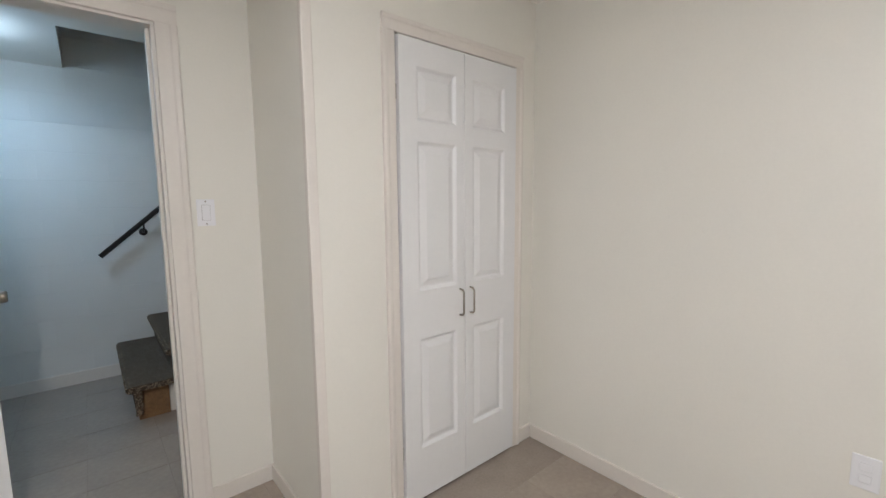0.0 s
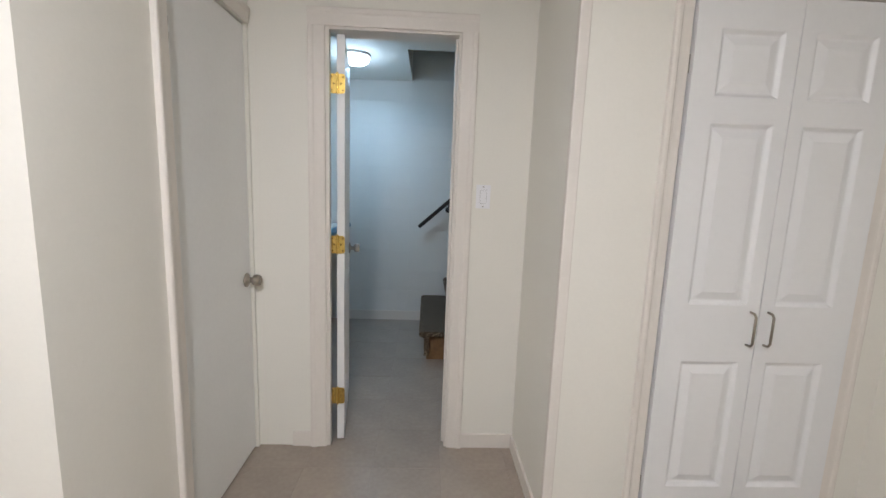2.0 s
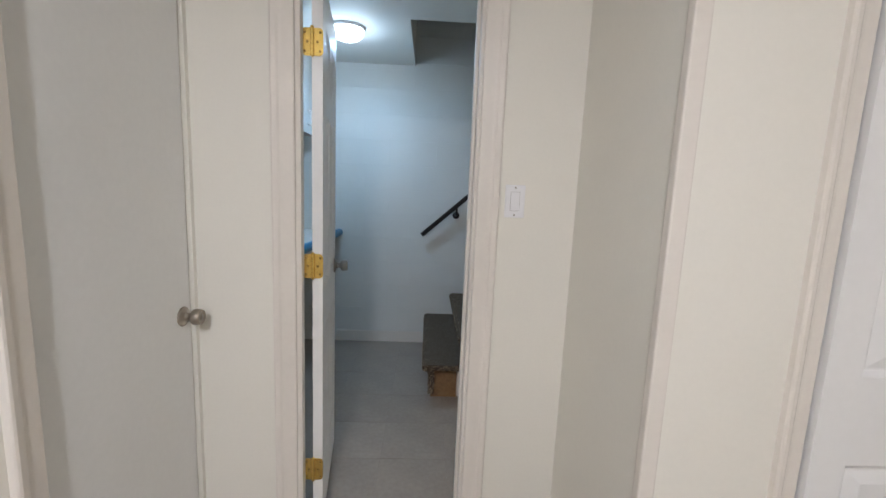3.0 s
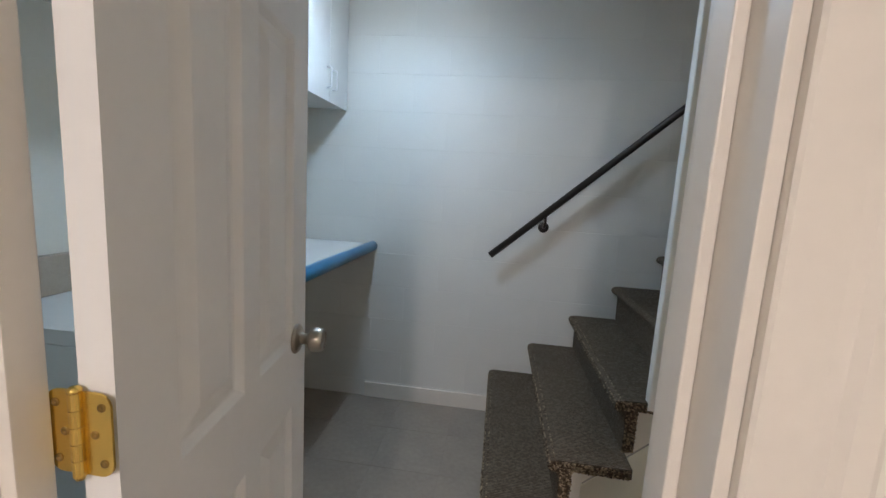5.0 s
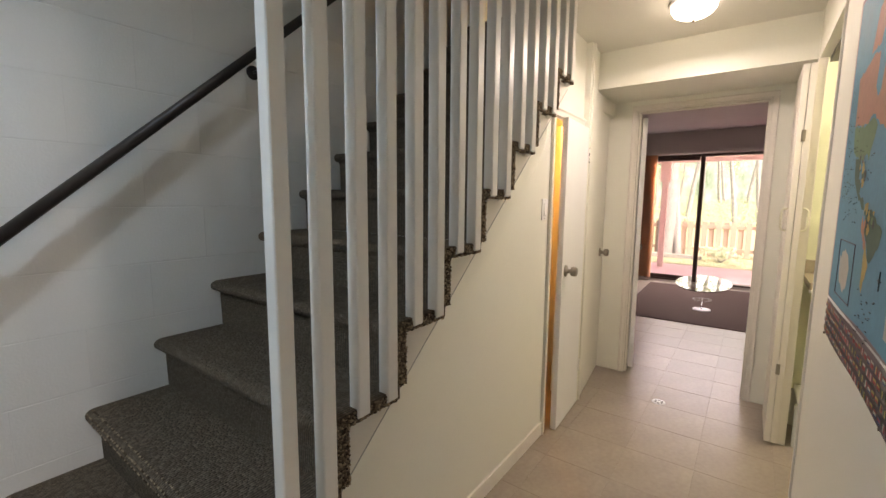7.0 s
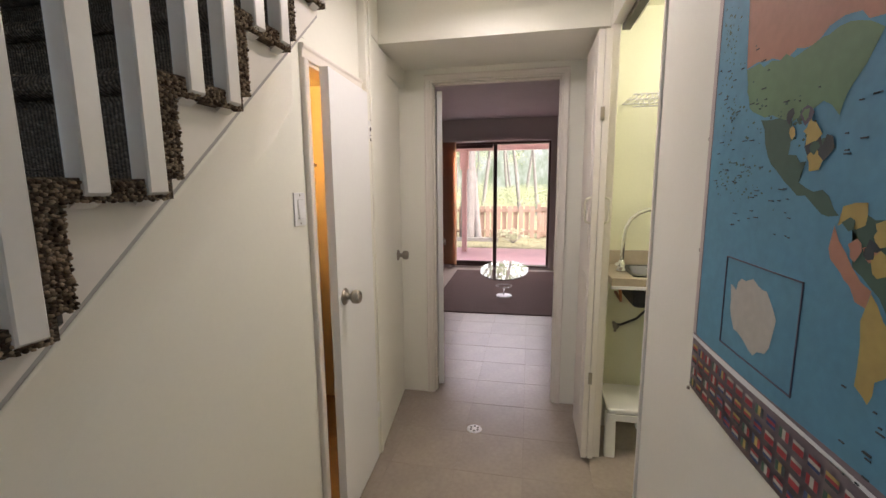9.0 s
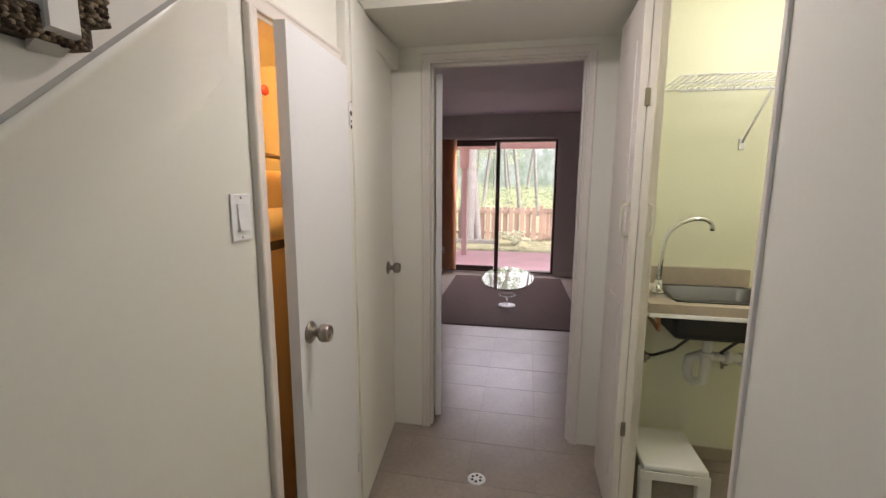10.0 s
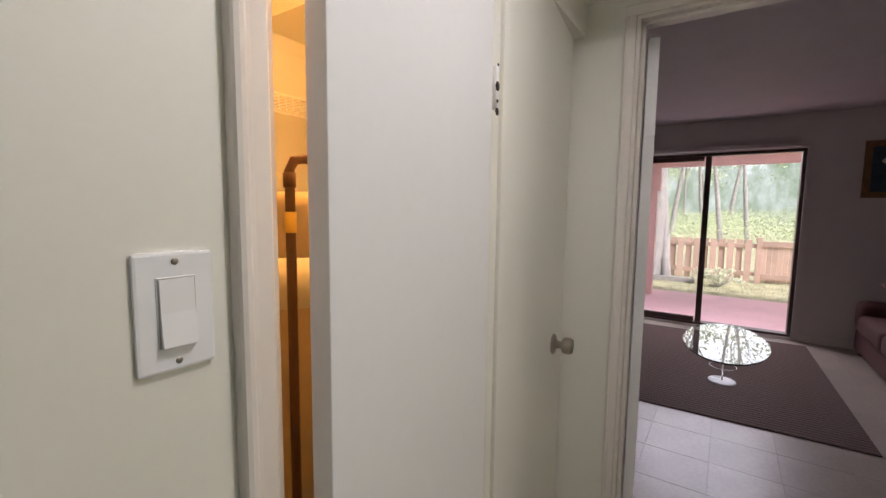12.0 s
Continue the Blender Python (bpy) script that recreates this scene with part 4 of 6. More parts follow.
# ---- wall map ----
def world_map():
    t = thing("wall_map", "large blue world map with a flag border, pinned to the wall", "wall map", Matrix.Translation((1.685, D + 0.0115, 0)) @ pose(0, 0, 0, 0, 0, 180))
    # u runs away from the map's east edge, z is the height
    bm = bmesh.new()
    n = 30
    def lift(u, z):
        return -0.003
    def sheet(bm, u0, u1, z0, z1, y, lip=0.0):
        grid = []
        for i in range(n + 1):
            u = u0 + (u1 - u0) * i / n
            col = []
            for k in range(9):
                z = z0 + (z1 - z0) * k / 8
                col.append(bm.verts.new((u, y + lift(u, z), z - (0.004 * math.sin(u * 9) if k == 0 else 0))))
            grid.append(col)
        for a, b in zip(grid, grid[1:]):
            for k in range(8):
                f = bm.faces.new((a[k], b[k], b[k + 1], a[k + 1]))
                f.smooth = True
    sheet(bm, 0.0, 1.5, 0.965, 1.95, 0)
    s = part("sheet", bm, MAPGREY, t, "grey-mauve paper border")
    md = s.modifiers.new("thickness", "SOLIDIFY")
    md.thickness = 0.001
    bm = bmesh.new()
    sheet(bm, 0.018, 1.482, 1.086, 1.935, -0.0010)
    part("sea", bm, MAPSEA, t, "printed blue sea")
    bm = bmesh.new()
    sheet(bm, 0.0, 1.5, 1.074, 1.081, -0.0012)
    part("border_line", bm, PLATE, t, "pale printed line")
    bm = bmesh.new()
    sheet(bm, 0.0, 0.0145, 1.087, 1.949, -0.0012)
    part("paper_margin", bm, PAPER, t, "pale paper margin")
    tones = dict(p=MAPPINK, g=MAPGREEN, y=MAPYELLOW, d=MAPDARK, v=MAPVIOLET, w=MAPWHITE, m=MAPMID, s=MAPSEA)
    lands = [
        ("p", [(.115, 1.79), (.13, 1.63), (.28, 1.615), (.36, 1.63), (.42, 1.60), (.50, 1.575), (.505, 1.64), (.47, 1.69), (.44, 1.78), (.37, 1.80), (.30, 1.81), (.20, 1.80)]),
        ("s", [(.345, 1.78), (.34, 1.71), (.37, 1.675), (.395, 1.69), (.415, 1.78), (.405, 1.86), (.36, 1.86)]),
        ("p", [(.24, 1.82), (.34, 1.82), (.38, 1.87), (.36, 1.91), (.28, 1.90), (.26, 1.86)]),
        ("m", [(.13, 1.628), (.28, 1.612), (.36, 1.62), (.41, 1.595), (.38, 1.55), (.36, 1.515), (.33, 1.535), (.26, 1.525), (.20, 1.535), (.15, 1.56)]),
        ("g", [(.19, 1.533), (.27, 1.522), (.27, 1.48), (.31, 1.47), (.30, 1.445), (.36, 1.43), (.38, 1.41), (.35, 1.41), (.28, 1.44), (.23, 1.47)]),
        ("g", [(.40, 1.415), (.47, 1.405), (.52, 1.375), (.575, 1.355), (.565, 1.32), (.53, 1.285), (.50, 1.26), (.475, 1.265), (.45, 1.31), (.41, 1.34), (.415, 1.38)]),
        ("p", [(.375, 1.395), (.41, 1.34), (.44, 1.315), (.435, 1.29), (.40, 1.32), (.37, 1.36)]),
        ("y", [(.44, 1.312), (.475, 1.263), (.49, 1.25), (.475, 1.225), (.46, 1.20), (.455, 1.165), (.435, 1.18), (.435, 1.24), (.435, 1.29)]),
        ("y", [(.385, 1.42), (.42, 1.425), (.42, 1.40), (.38, 1.395)]),
        ("v", [(.50, 1.83), (.56, 1.70), (.58, 1.67), (.60, 1.74), (.68, 1.80), (.70, 1.90), (.58, 1.93), (.50, 1.92)]),
        ("g", [(.64, 1.555), (.67, 1.555), (.67, 1.515), (.635, 1.51)]),
        ("y", [(.67, 1.54), (.70, 1.525), (.70, 1.475), (.675, 1.46), (.645, 1.475), (.665, 1.50)]),
        ("g", [(.703, 1.53), (.74, 1.525), (.74, 1.47), (.703, 1.475)]),
        ("v", [(.742, 1.525), (.80, 1.52), (.80, 1.47), (.742, 1.47)]),
        ("p", [(.62, 1.48), (.645, 1.473), (.655, 1.44), (.62, 1.44)]),
        ("d", [(.615, 1.44), (.66, 1.438), (.66, 1.405), (.63, 1.40)]),
        ("m", [(.66, 1.46), (.70, 1.47), (.705, 1.43), (.68, 1.42)]),
        ("y", [(.705, 1.47), (.735, 1.468), (.735, 1.43), (.705, 1.425)]),
        ("p", [(.738, 1.468), (.80, 1.468), (.79, 1.41), (.765, 1.40), (.74, 1.43)]),
        ("g", [(.80, 1.44), (.83, 1.43), (.845, 1.39), (.80, 1.39)]),
        ("y", [(.845, 1.43), (.875, 1.435), (.845, 1.385), (.835, 1.395)]),
        ("p", [(.68, 1.42), (.71, 1.422), (.715, 1.40), (.685, 1.40)]),
        ("v", [(.715, 1.40), (.765, 1.398), (.79, 1.385), (.785, 1.345), (.72, 1.35)]),
        ("y", [(.715, 1.348), (.75, 1.345), (.75, 1.31), (.715, 1.31)]),
        ("g", [(.752, 1.343), (.785, 1.343), (.78, 1.31), (.752, 1.31)]),
        ("p", [(.79, 1.385), (.815, 1.38), (.815, 1.33), (.79, 1.34)]),
        ("v", [(.72, 1.308), (.765, 1.305), (.80, 1.295), (.79, 1.26), (.765, 1.245), (.735, 1.245)]),
        ("y", [(.80, 1.545), (.84, 1.54), (.885, 1.49), (.85, 1.475), (.815, 1.485), (.80, 1.51)]),
        ("g", [(.84, 1.56), (.90, 1.55), (.90, 1.50), (.87, 1.52)]),
        ("m", [(.90, 1.58), (.98, 1.57), (1.0, 1.50), (.94, 1.47), (.90, 1.50)]),
        ("p", [(.70, 1.62), (.74, 1.64), (.76, 1.60), (.72, 1.585)]),
        ("g", [(.74, 1.65), (.80, 1.66), (.79, 1.60), (.76, 1.59)]),
        ("d", [(.68, 1.60), (.70, 1.60), (.70, 1.565), (.675, 1.57)]),
        ("p", [(.79, 1.66), (.84, 1.65), (.83, 1.62), (.79, 1.62)]),
        ("v", [(.80, 1.595), (.90, 1.60), (.90, 1.575), (.81, 1.57)]),
        ("y", [(.80, 1.68), (.86, 1.64), (.98, 1.63), (1.2, 1.66), (1.38, 1.72), (1.40, 1.84), (1.1, 1.88), (.90, 1.87), (.82, 1.80)]),
        ("g", [(.72, 1.72), (.78, 1.82), (.80, 1.74), (.78, 1.67)]),
        ("g", [(1.0, 1.62), (1.22, 1.64), (1.24, 1.55), (1.12, 1.50), (1.02, 1.54)]),
        ("p", [(1.0, 1.53), (1.07, 1.51), (1.06, 1.43), (1.03, 1.40), (1.00, 1.47)]),
        ("y", [(1.18, 1.33), (1.30, 1.34), (1.34, 1.26), (1.27, 1.21), (1.17, 1.24)]),
        ("w", [(.145, 1.222), (.165, 1.215), (.18, 1.238), (.215, 1.245), (.255, 1.235), (.285, 1.20), (.275, 1.155), (.235, 1.128), (.205, 1.140), (.168, 1.148), (.150, 1.18)]),
        ("w", [(.685, 1.175), (.775, 1.175), (.775, 1.115), (.685, 1.12)]),
    ]
    def placed(u, z):
        old, now = ([1.0, 1.165, 1.41, 1.535, 1.615, 1.80, 1.95], [1.0, 1.165, 1.355, 1.49, 1.565, 1.72, 1.90]) if u < 0.6 else ([1.0, 1.245, 1.55, 1.95], [1.06, 1.315, 1.49, 1.90])
        return u, float(np.interp(z, old, now))
    for k in range(110):
        # many small countries in Africa, Europe and Asia
        cu, cz, ru, rz = random.choice(((.74, 1.45, .10, .04), (.76, 1.37, .05, .05), (.78, 1.60, .07, .05), (.78, 1.60, .07, .05), (1.0, 1.60, .12, .07), (.45, 1.38, .06, .03), (.30, 1.50, .05, .03)))
        u, z, r = cu + random.uniform(-ru, ru), cz + random.uniform(-rz, rz), random.uniform(.007, .015)
        lands.append((random.choice("pgydvmyg"), [(u + r * random.uniform(.5, 1.4) * math.cos(a), z + r * random.uniform(.5, 1.4) * math.sin(a)) for a in [k2 * 0.785 for k2 in range(8)]]))
    for place, (tone, outline) in enumerate(lands):
        if tone != "w":
            outline = [placed(*p) for p in outline]
        bm = bmesh.new()
        # the outline, its long edges broken a little like a coast
        pts = []
        for (a, b), (c, d) in zip(outline, outline[1:] + outline[:1]):
            pts.append((a, b))
            steps = int(math.hypot(c - a, d - b) / 0.02) if tone != "w" or len(outline) > 4 else 0
            for s in range(1, steps + 1):
                f = s / (steps + 1)
                pts.append((a + (c - a) * f + random.uniform(-.005, .005), b + (d - b) * f + random.uniform(-.005, .005)))
        bm.faces.new([bm.verts.new((u, lift(u, z) - 0.0015 - 0.0004 * (place > 41) - 0.000006 * place, z)) for u, z in pts])
        bmesh.ops.triangulate(bm, faces=bm.faces, ngon_method="EAR_CLIP")
        part("bay" if tone == "s" else "landmass" if not (tone == "w" and len(outline) == 4) else "legend", bm, tones[tone], t)
    # inset frame, legend bars and small print as thin bars
    bm = bmesh.new()
    for a, b in (((.125, 1.265), (.335, 1.267)), ((.125, 1.110), (.335, 1.112)), ((.123, 1.110), (.125, 1.267)), ((.333, 1.110), (.335, 1.267))):
        box(bm, (a[0], -0.0056, a[1]), (b[0], -0.0042, b[1]))
    part("inset_frame", bm, MAPVIOLET, t)
    bm = bmesh.new()
    for z, a, b in ((1.205, .69, .775), (1.194, .69, .775), (1.180, .69, .775)):
        box(bm, (a, -0.0056, z), (b, -0.0042, z + 0.0022))
    for k in range(150):
        u, z = random.choice(((.12, 1.42), (.20, 1.36), (.85, 1.36), (.32, 1.46), (.5, 1.12), (.95, 1.3), (.12, 1.55)))
        u, z = u + random.uniform(-.09, .09), z + random.uniform(-.05, .05)
        if u > 0.01:
            box(bm, (u, -0.0056, z), (u + random.uniform(.002, .012), -0.0042, z + 0.0015))
    tagged(part("small_print", bm, MAPDARK, t), kind="stuff")
    # specks of far islands
    bm = bmesh.new()
    for k in range(260):
        cu, cz, ru, rz = random.choice(((.09, 1.52, .06, .07), (.13, 1.40, .08, .03), (.24, 1.47, .06, .03), (.06, 1.66, .03, .06)))
        u, z, q = cu + random.gauss(0, ru * .6), cz + random.gauss(0, rz * .6), random.uniform(.0012, .0042)
        if u > .03:
            bm.faces.new([bm.verts.new((u + q * random.uniform(.5, 1.5) * math.cos(a), -0.00515, z + q * random.uniform(.3, .9) * math.sin(a))) for a in (0, 1.26, 2.51, 3.77, 5.03)])
    tagged(part("island_specks", bm, MAPGREEN, t), kind="stuff")
    words = bpy.data.curves.new("title", "FONT")
    words.body, words.size, words.extrude = "WORLD MAP", 0.0155, 0.0004
    words.materials.append(MAPDARK)
    title = new("title", words)
    title.parent = t
    title.matrix_local = Matrix.Translation((.690, -0.0050, 1.1815)) @ pose(0, 0, 0, 90)
    bm = bmesh.new()
    lathe(bm, [(0, 0.001), (0.006, 0.001), (0.006, 0)], Matrix.Translation((.606, -0.005, 1.216)) @ pose(0, 0, 0, 90), 12)
    for a in range(4):
        box(bm, (.606 - (.014 if a % 2 else .001), -0.0056, 1.216 - (.001 if a % 2 else .02)), (.606 + (.014 if a % 2 else .001), -0.0042, 1.216 + (.001 if a % 2 else .02)))
    part("compass_rose", bm, MAPDARK, t)
    meshes = []
    for trio in ((MAPRED, MAPWHITE, MAPRED), (MAPNAVY, MAPWHITE, MAPRED), (MAPGREEN, MAPWHITE, MAPRED), (MAPDARK, MAPRED, MAPYELLOW), (MAPNAVY, MAPYELLOW, MAPRED),
                 (MAPRED, MAPRED, MAPWHITE), (MAPGREEN, MAPYELLOW, MAPDARK), (MAPNAVY, MAPRED, MAPNAVY)):
        me = bpy.data.meshes.new("flag")
        tall = len(meshes) % 2
        bm = bmesh.new()
        for k in range(3):
            a, b = (k * .0073, 0), (k * .0073 + .0073, .0145)
            if tall:
                a, b = (0, k * .0048), (.022, k * .0048 + .0048)
            f = bm.faces.new([bm.verts.new(v) for v in ((a[0], 0, a[1]), (b[0], 0, a[1]), (b[0], 0, b[1]), (a[0], 0, b[1]))])
            f.material_index = k
        bm.to_mesh(me)
        bm.free()
        for m in trio:
            me.materials.append(m)
        meshes.append(me)
    for r in range(4):
        for c in range(48):
            f = new("flag", random.choice(meshes))
            f.parent = t
            f.location = (.012 + c * .031, lift(.012 + c * .031, 1.0) - 0.0028, .975 + r * .0245)
    for x, z in ((1.677, 1.48), (1.678, 1.258), (1.684, 0.954), (1.66, 1.935), (0.9, 1.94), (0.95, 0.962)):
        p = thing("push_pin", "small grey push pin holding the wall map", "push pin", Matrix.Translation((x + (0.012 if z < 1.9 else 0), D + 0.01, z)), "map pins")
        bm = bmesh.new()
        lathe(bm, [(0, 0.005), (0.004, 0.0045), (0.0045, 0.001), (0.0045, 0)], pose(0, 0, 0, -90), 12)
        part("head", bm, NICKEL, p)


def tone(name, c):
    return material(name, c, 0.62, vary=0.12, scale=14, grain=70, bump=0.0)


PAPER = tone("map_paper", (0.56, 0.48, 0.46))
MAPSEA, MAPGREY = tone("map_blue", (0.10, 0.29, 0.42)), tone("map_grey", (0.24, 0.19, 0.21))
MAPPINK, MAPGREEN, MAPYELLOW = tone("map_salmon", (0.46, 0.22, 0.15)), tone("map_green", (0.06, 0.125, 0.095)), tone("map_ochre", (0.46, 0.34, 0.11))
MAPDARK, MAPVIOLET, MAPWHITE = tone("map_dark", (0.05, 0.065, 0.07)), tone("map_violet", (0.11, 0.10, 0.14)), tone("map_pale", (0.50, 0.48, 0.43))
MAPMID, MAPRED, MAPNAVY = tone("map_mid_green", (0.14, 0.25, 0.14)), tone("map_red", (0.36, 0.04, 0.05)), tone("map_navy", (0.04, 0.07, 0.18))
world_map()
# ---- sink closet ----
su = thing("wall_sink", "small steel sink in a beige top on the yellow wall", "sink")
bm = bmesh.new()
for a, b in (((2.955, -0.52, 0.885), (3.005, 0.055, 0.925)), ((3.325, -0.52, 0.885), (3.379, 0.055, 0.925)), ((3.005, -0.06, 0.885), (3.325, 0.055, 0.925)), ((3.005, -0.52, 0.885), (3.325, -0.48, 0.925))):
    box(bm, a, b, 0.002)
part("top", bm, STONE, su, "beige speckled laminate top")
bm = bmesh.new()
box(bm, (2.950, -0.52, 0.868), (2.968, 0.055, 0.884), 0.003)
part("front_strip", bm, PLATE, su)
bm = bmesh.new()
box(bm, (3.355, -0.49, 0.926), (3.3795, 0.055, 1.01), 0.003)
part("backsplash", bm, STONE, su)
bm = bmesh.new()
rim = [(3.0, 0.93), (3.02, 0.932), (3.03, 0.925), (3.045, 0.80), (3.07, 0.775)]
outer = []
for (xr, z) in rim:
    i = xr - 3.0
    loop = []
    for cx, cy, a0 in ((3.33 - 0.05, -0.05 - 0.05, 0), (3.0 + 0.05, -0.05 - 0.05, 90), (3.0 + 0.05, -0.49 + 0.05, 180), (3.33 - 0.05, -0.49 + 0.05, 270)):
        for k in range(6):
            a = radians(a0 + k * 18)
            r = 0.05
            sx = 1 if a0 in (0, 270) else -1
            sy = 1 if a0 in (0, 90) else -1
            loop.append(bm.verts.new((cx - sx * i + r * math.cos(a), cy - sy * i + r * math.sin(a), z)))
    outer.append(loop)
for r, q in zip(outer, outer[1:]):
    for k in range(24):
        f = bm.faces.new((r[k], r[(k + 1) % 24], q[(k + 1) % 24], q[k]))
        f.smooth = True
bm.faces.new(outer[-1])
part("basin", bm, STEEL, su, "brushed steel basin")
bm = bmesh.new()
box(bm, (3.015, -0.475, 0.755), (3.32, -0.065, 0.867), 0.03, 3)
part("basin_underside", bm, BLACK, su, "black undercoated underside of the basin")
bm = bmesh.new()
tube(bm, [(3.17, -0.26, 0.76), (3.17, -0.26, 0.545), (3.175, -0.255, 0.515), (3.20, -0.235, 0.495), (3.225, -0.215, 0.505), (3.235, -0.21, 0.54), (3.235, -0.215, 0.60), (3.235, -0.25, 0.615), (3.235, -1.09, 0.60)], 0.021, 14)
tube(bm, [(3.17, -0.26, 0.66), (3.17, -0.26, 0.64)], 0.029, 14)
tube(bm, [(3.235, -0.36, 0.612), (3.235, -0.39, 0.611)], 0.029, 14)
tube(bm, [(3.235, -0.43, 0.610), (3.235, -0.60, 0.607)], 0.031, 14)
part("drain_pipe", bm, PVC, su, "white plastic drain pipe and trap")
bm = bmesh.new()
tube(bm, [(3.17, -0.26, 0.762), (3.17, -0.26, 0.735)], 0.042, 18)
part("drain_nut", bm, STEEL, su)
for ya, yb in ((-0.05, -0.10), (-0.40, -0.30)):
    bm = bmesh.new()
    tube(bm, [(3.34, ya, 0.56), (3.28, ya - 0.02, 0.58), (3.22, yb - 0.04, 0.64), (3.16, yb - 0.08, 0.72), (3.14, yb - 0.06, 0.80)], 0.007, 8)
    part("supply_hose", bm, STEEL, su, "braided steel supply hose")
    bm = bmesh.new()
    tube(bm, [(3.379, ya, 0.56), (3.32, ya, 0.56)], 0.010, 10)
    lathe(bm, [(0, 0), (0.018, 0), (0.018, 0.012), (0, 0.014)], Matrix.Translation((3.318, ya, 0.56)) @ pose(0, 0, 0, 0, -90), 12)
    tube(bm, [(3.33, ya, 0.56), (3.33, ya, 0.52)], 0.008, 10)
    part("stop_valve", bm, NICKEL, su, "tarnished metal stop valve")
bm = bmesh.new()
tube(bm, [(3.379, 0.0, 0.86), (3.30, 0.005, 0.86), (3.03, 0.005, 0.86), (3.015, 0.0, 0.85), (3.015, -0.005, 0.80), (3.03, -0.01, 0.79), (3.22, -0.02, 0.79)], 0.008, 10)
part("copper_pipe", bm, COPPER, su, "bent copper pipe")

fa = thing("faucet", "chrome gooseneck faucet mounted on the sink top", "faucet", Matrix.Translation((3.15, -0.028, 0.925)))
bm = bmesh.new()
lathe(bm, [(0, 0), (0.028, 0), (0.027, 0.008), (0.018, 0.02), (0.017, 0.055), (0.012, 0.062), (0, 0.063)], None, 20)
part("body", bm, CHROME, fa)
bm = bmesh.new()
pts = [(0, 0, 0.06), (0, -0.004, 0.17), (0.002, -0.012, 0.235), (0.004, -0.035, 0.285), (0.008, -0.075, 0.318), (0.012, -0.12, 0.335), (0.016, -0.165, 0.336), (0.02, -0.193, 0.325), (0.022, -0.205, 0.305), (0.023, -0.206, 0.285)]
tube(bm, pts, [0.010] * 9 + [0.012], 14)
part("spout", bm, CHROME, fa)
for s in (-1, 1):
    bm = bmesh.new()
    tube(bm, [(0, 0, 0.035), (-0.05, 0.008 * s + 0.02, 0.045), (-0.075, 0.01 * s + 0.028, 0.04 + s * 0.012)], [0.009, 0.008, 0.010], 12)
    part("handle", bm, CHROME, fa)

stl = thing("step_stool", "white plastic step stool standing on the floor below the sink", "stool", Matrix.Translation((3.02, -0.07, 0)))
bm = bmesh.new()
box(bm, (-0.15, -0.125, 0.235), (0.15, 0.125, 0.262), 0.010, 3)
part("seat", bm, PVC, stl)
for sx in (-1, 1):
    for sy in (-1, 1):
        bm = bmesh.new()
        prism(bm, [(sx * 0.165, 0.0), (sx * 0.135, 0.0), (sx * 0.11, 0.236), (sx * 0.148, 0.236)], "y", sy * 0.135, sy * 0.085)
        bmesh.ops.bevel(bm, geom=bm.edges[:], offset=0.004, segments=2, affect="EDGES")
        part("leg", bm, PVC, stl)
    bm = bmesh.new()
    box(bm, (sx * 0.15 - 0.006, -0.12, 0.20), (sx * 0.15 + 0.0, 0.12, 0.236), 0.002)
    part("skirt", bm, PVC, stl)

ws = thing("wire_shelf", "white coated wire shelf on brackets high on the yellow wall", "shelf")
bm = bmesh.new()
for x, z in ((3.10, 1.845), (3.10, 1.785), (3.37, 1.845), (3.24, 1.845)):
    tube(bm, [(x, -1.09, z), (x, -0.03, z)], 0.0035, 8)
part("rail", bm, PLATE, ws)
bm = bmesh.new()
for k in range(42):
    y = -0.04 - k * 0.025
    tube(bm, [(3.372, y, 1.849), (3.10, y, 1.849), (3.097, y, 1.845), (3.097, y - 0.02, 1.785)], 0.0018, 5)
tagged(part("wire_grid", bm, PLATE, ws), kind="stuff")
bm = bmesh.new()
for y in (-0.40,):
    tube(bm, [(3.115, y, 1.84), (3.375, y, 1.60)], 0.005, 8)
    box(bm, (3.37, y - 0.012, 1.57), (3.379, y + 0.012, 1.62), 0.002)
part("brace", bm, PLATE, ws)

# folding doors, pushed to the side of the opening
bf = thing("bifold_door", "pair of cream folding closet doors, folded open, with looped pulls", "bifold door")
for y0, out in ((0.132, -1), (0.162, 1)):
    bm = bmesh.new()
    box(bm, (2.800, y0, 0.02), (3.185, y0 + 0.028, 2.07), 0.003)
    if out > 0:
        for z0, z1 in ((0.2, 0.95), (1.08, 1.92)):
            box(bm, (2.87, y0 + 0.0275, z0), (3.115, y0 + 0.031, z1), 0.003)
    lf = part("panel", bm, TRIM, bf)
    bm = bmesh.new()
    f0 = y0 + 0.028 if out > 0 else y0
    tube(bm, [(2.82, f0, 1.215), (2.82, f0 + out * 0.020, 1.22), (2.82, f0 + out * 0.027, 1.235), (2.82, f0 + out * 0.027, 1.315), (2.82, f0 + out * 0.020, 1.33), (2.82, f0, 1.335)], 0.0055, 10)
    part("pull", bm, IVORY, lf, "ivory looped pull")
bm = bmesh.new()
for z in (0.42, 1.68):
    box(bm, (2.796, 0.152, z), (2.7995, 0.170, z + 0.06), 0.001)
part("hinge", bm, NICKEL, bf, "small steel hinge")
bm = bmesh.new()
box(bm, (2.045, 0.05, 2.075), (2.86, 0.085, 2.099), 0.001)
part("track", bm, BRONZE, bf, "dark metal door track")
bm = bmesh.new()
box(bm, (2.032, 0.0, 0), (2.0455, D + 0.018, 2.099), 0.003)
structure("jamb_sink_closet", bm, TRIM)
bm = bmesh.new()
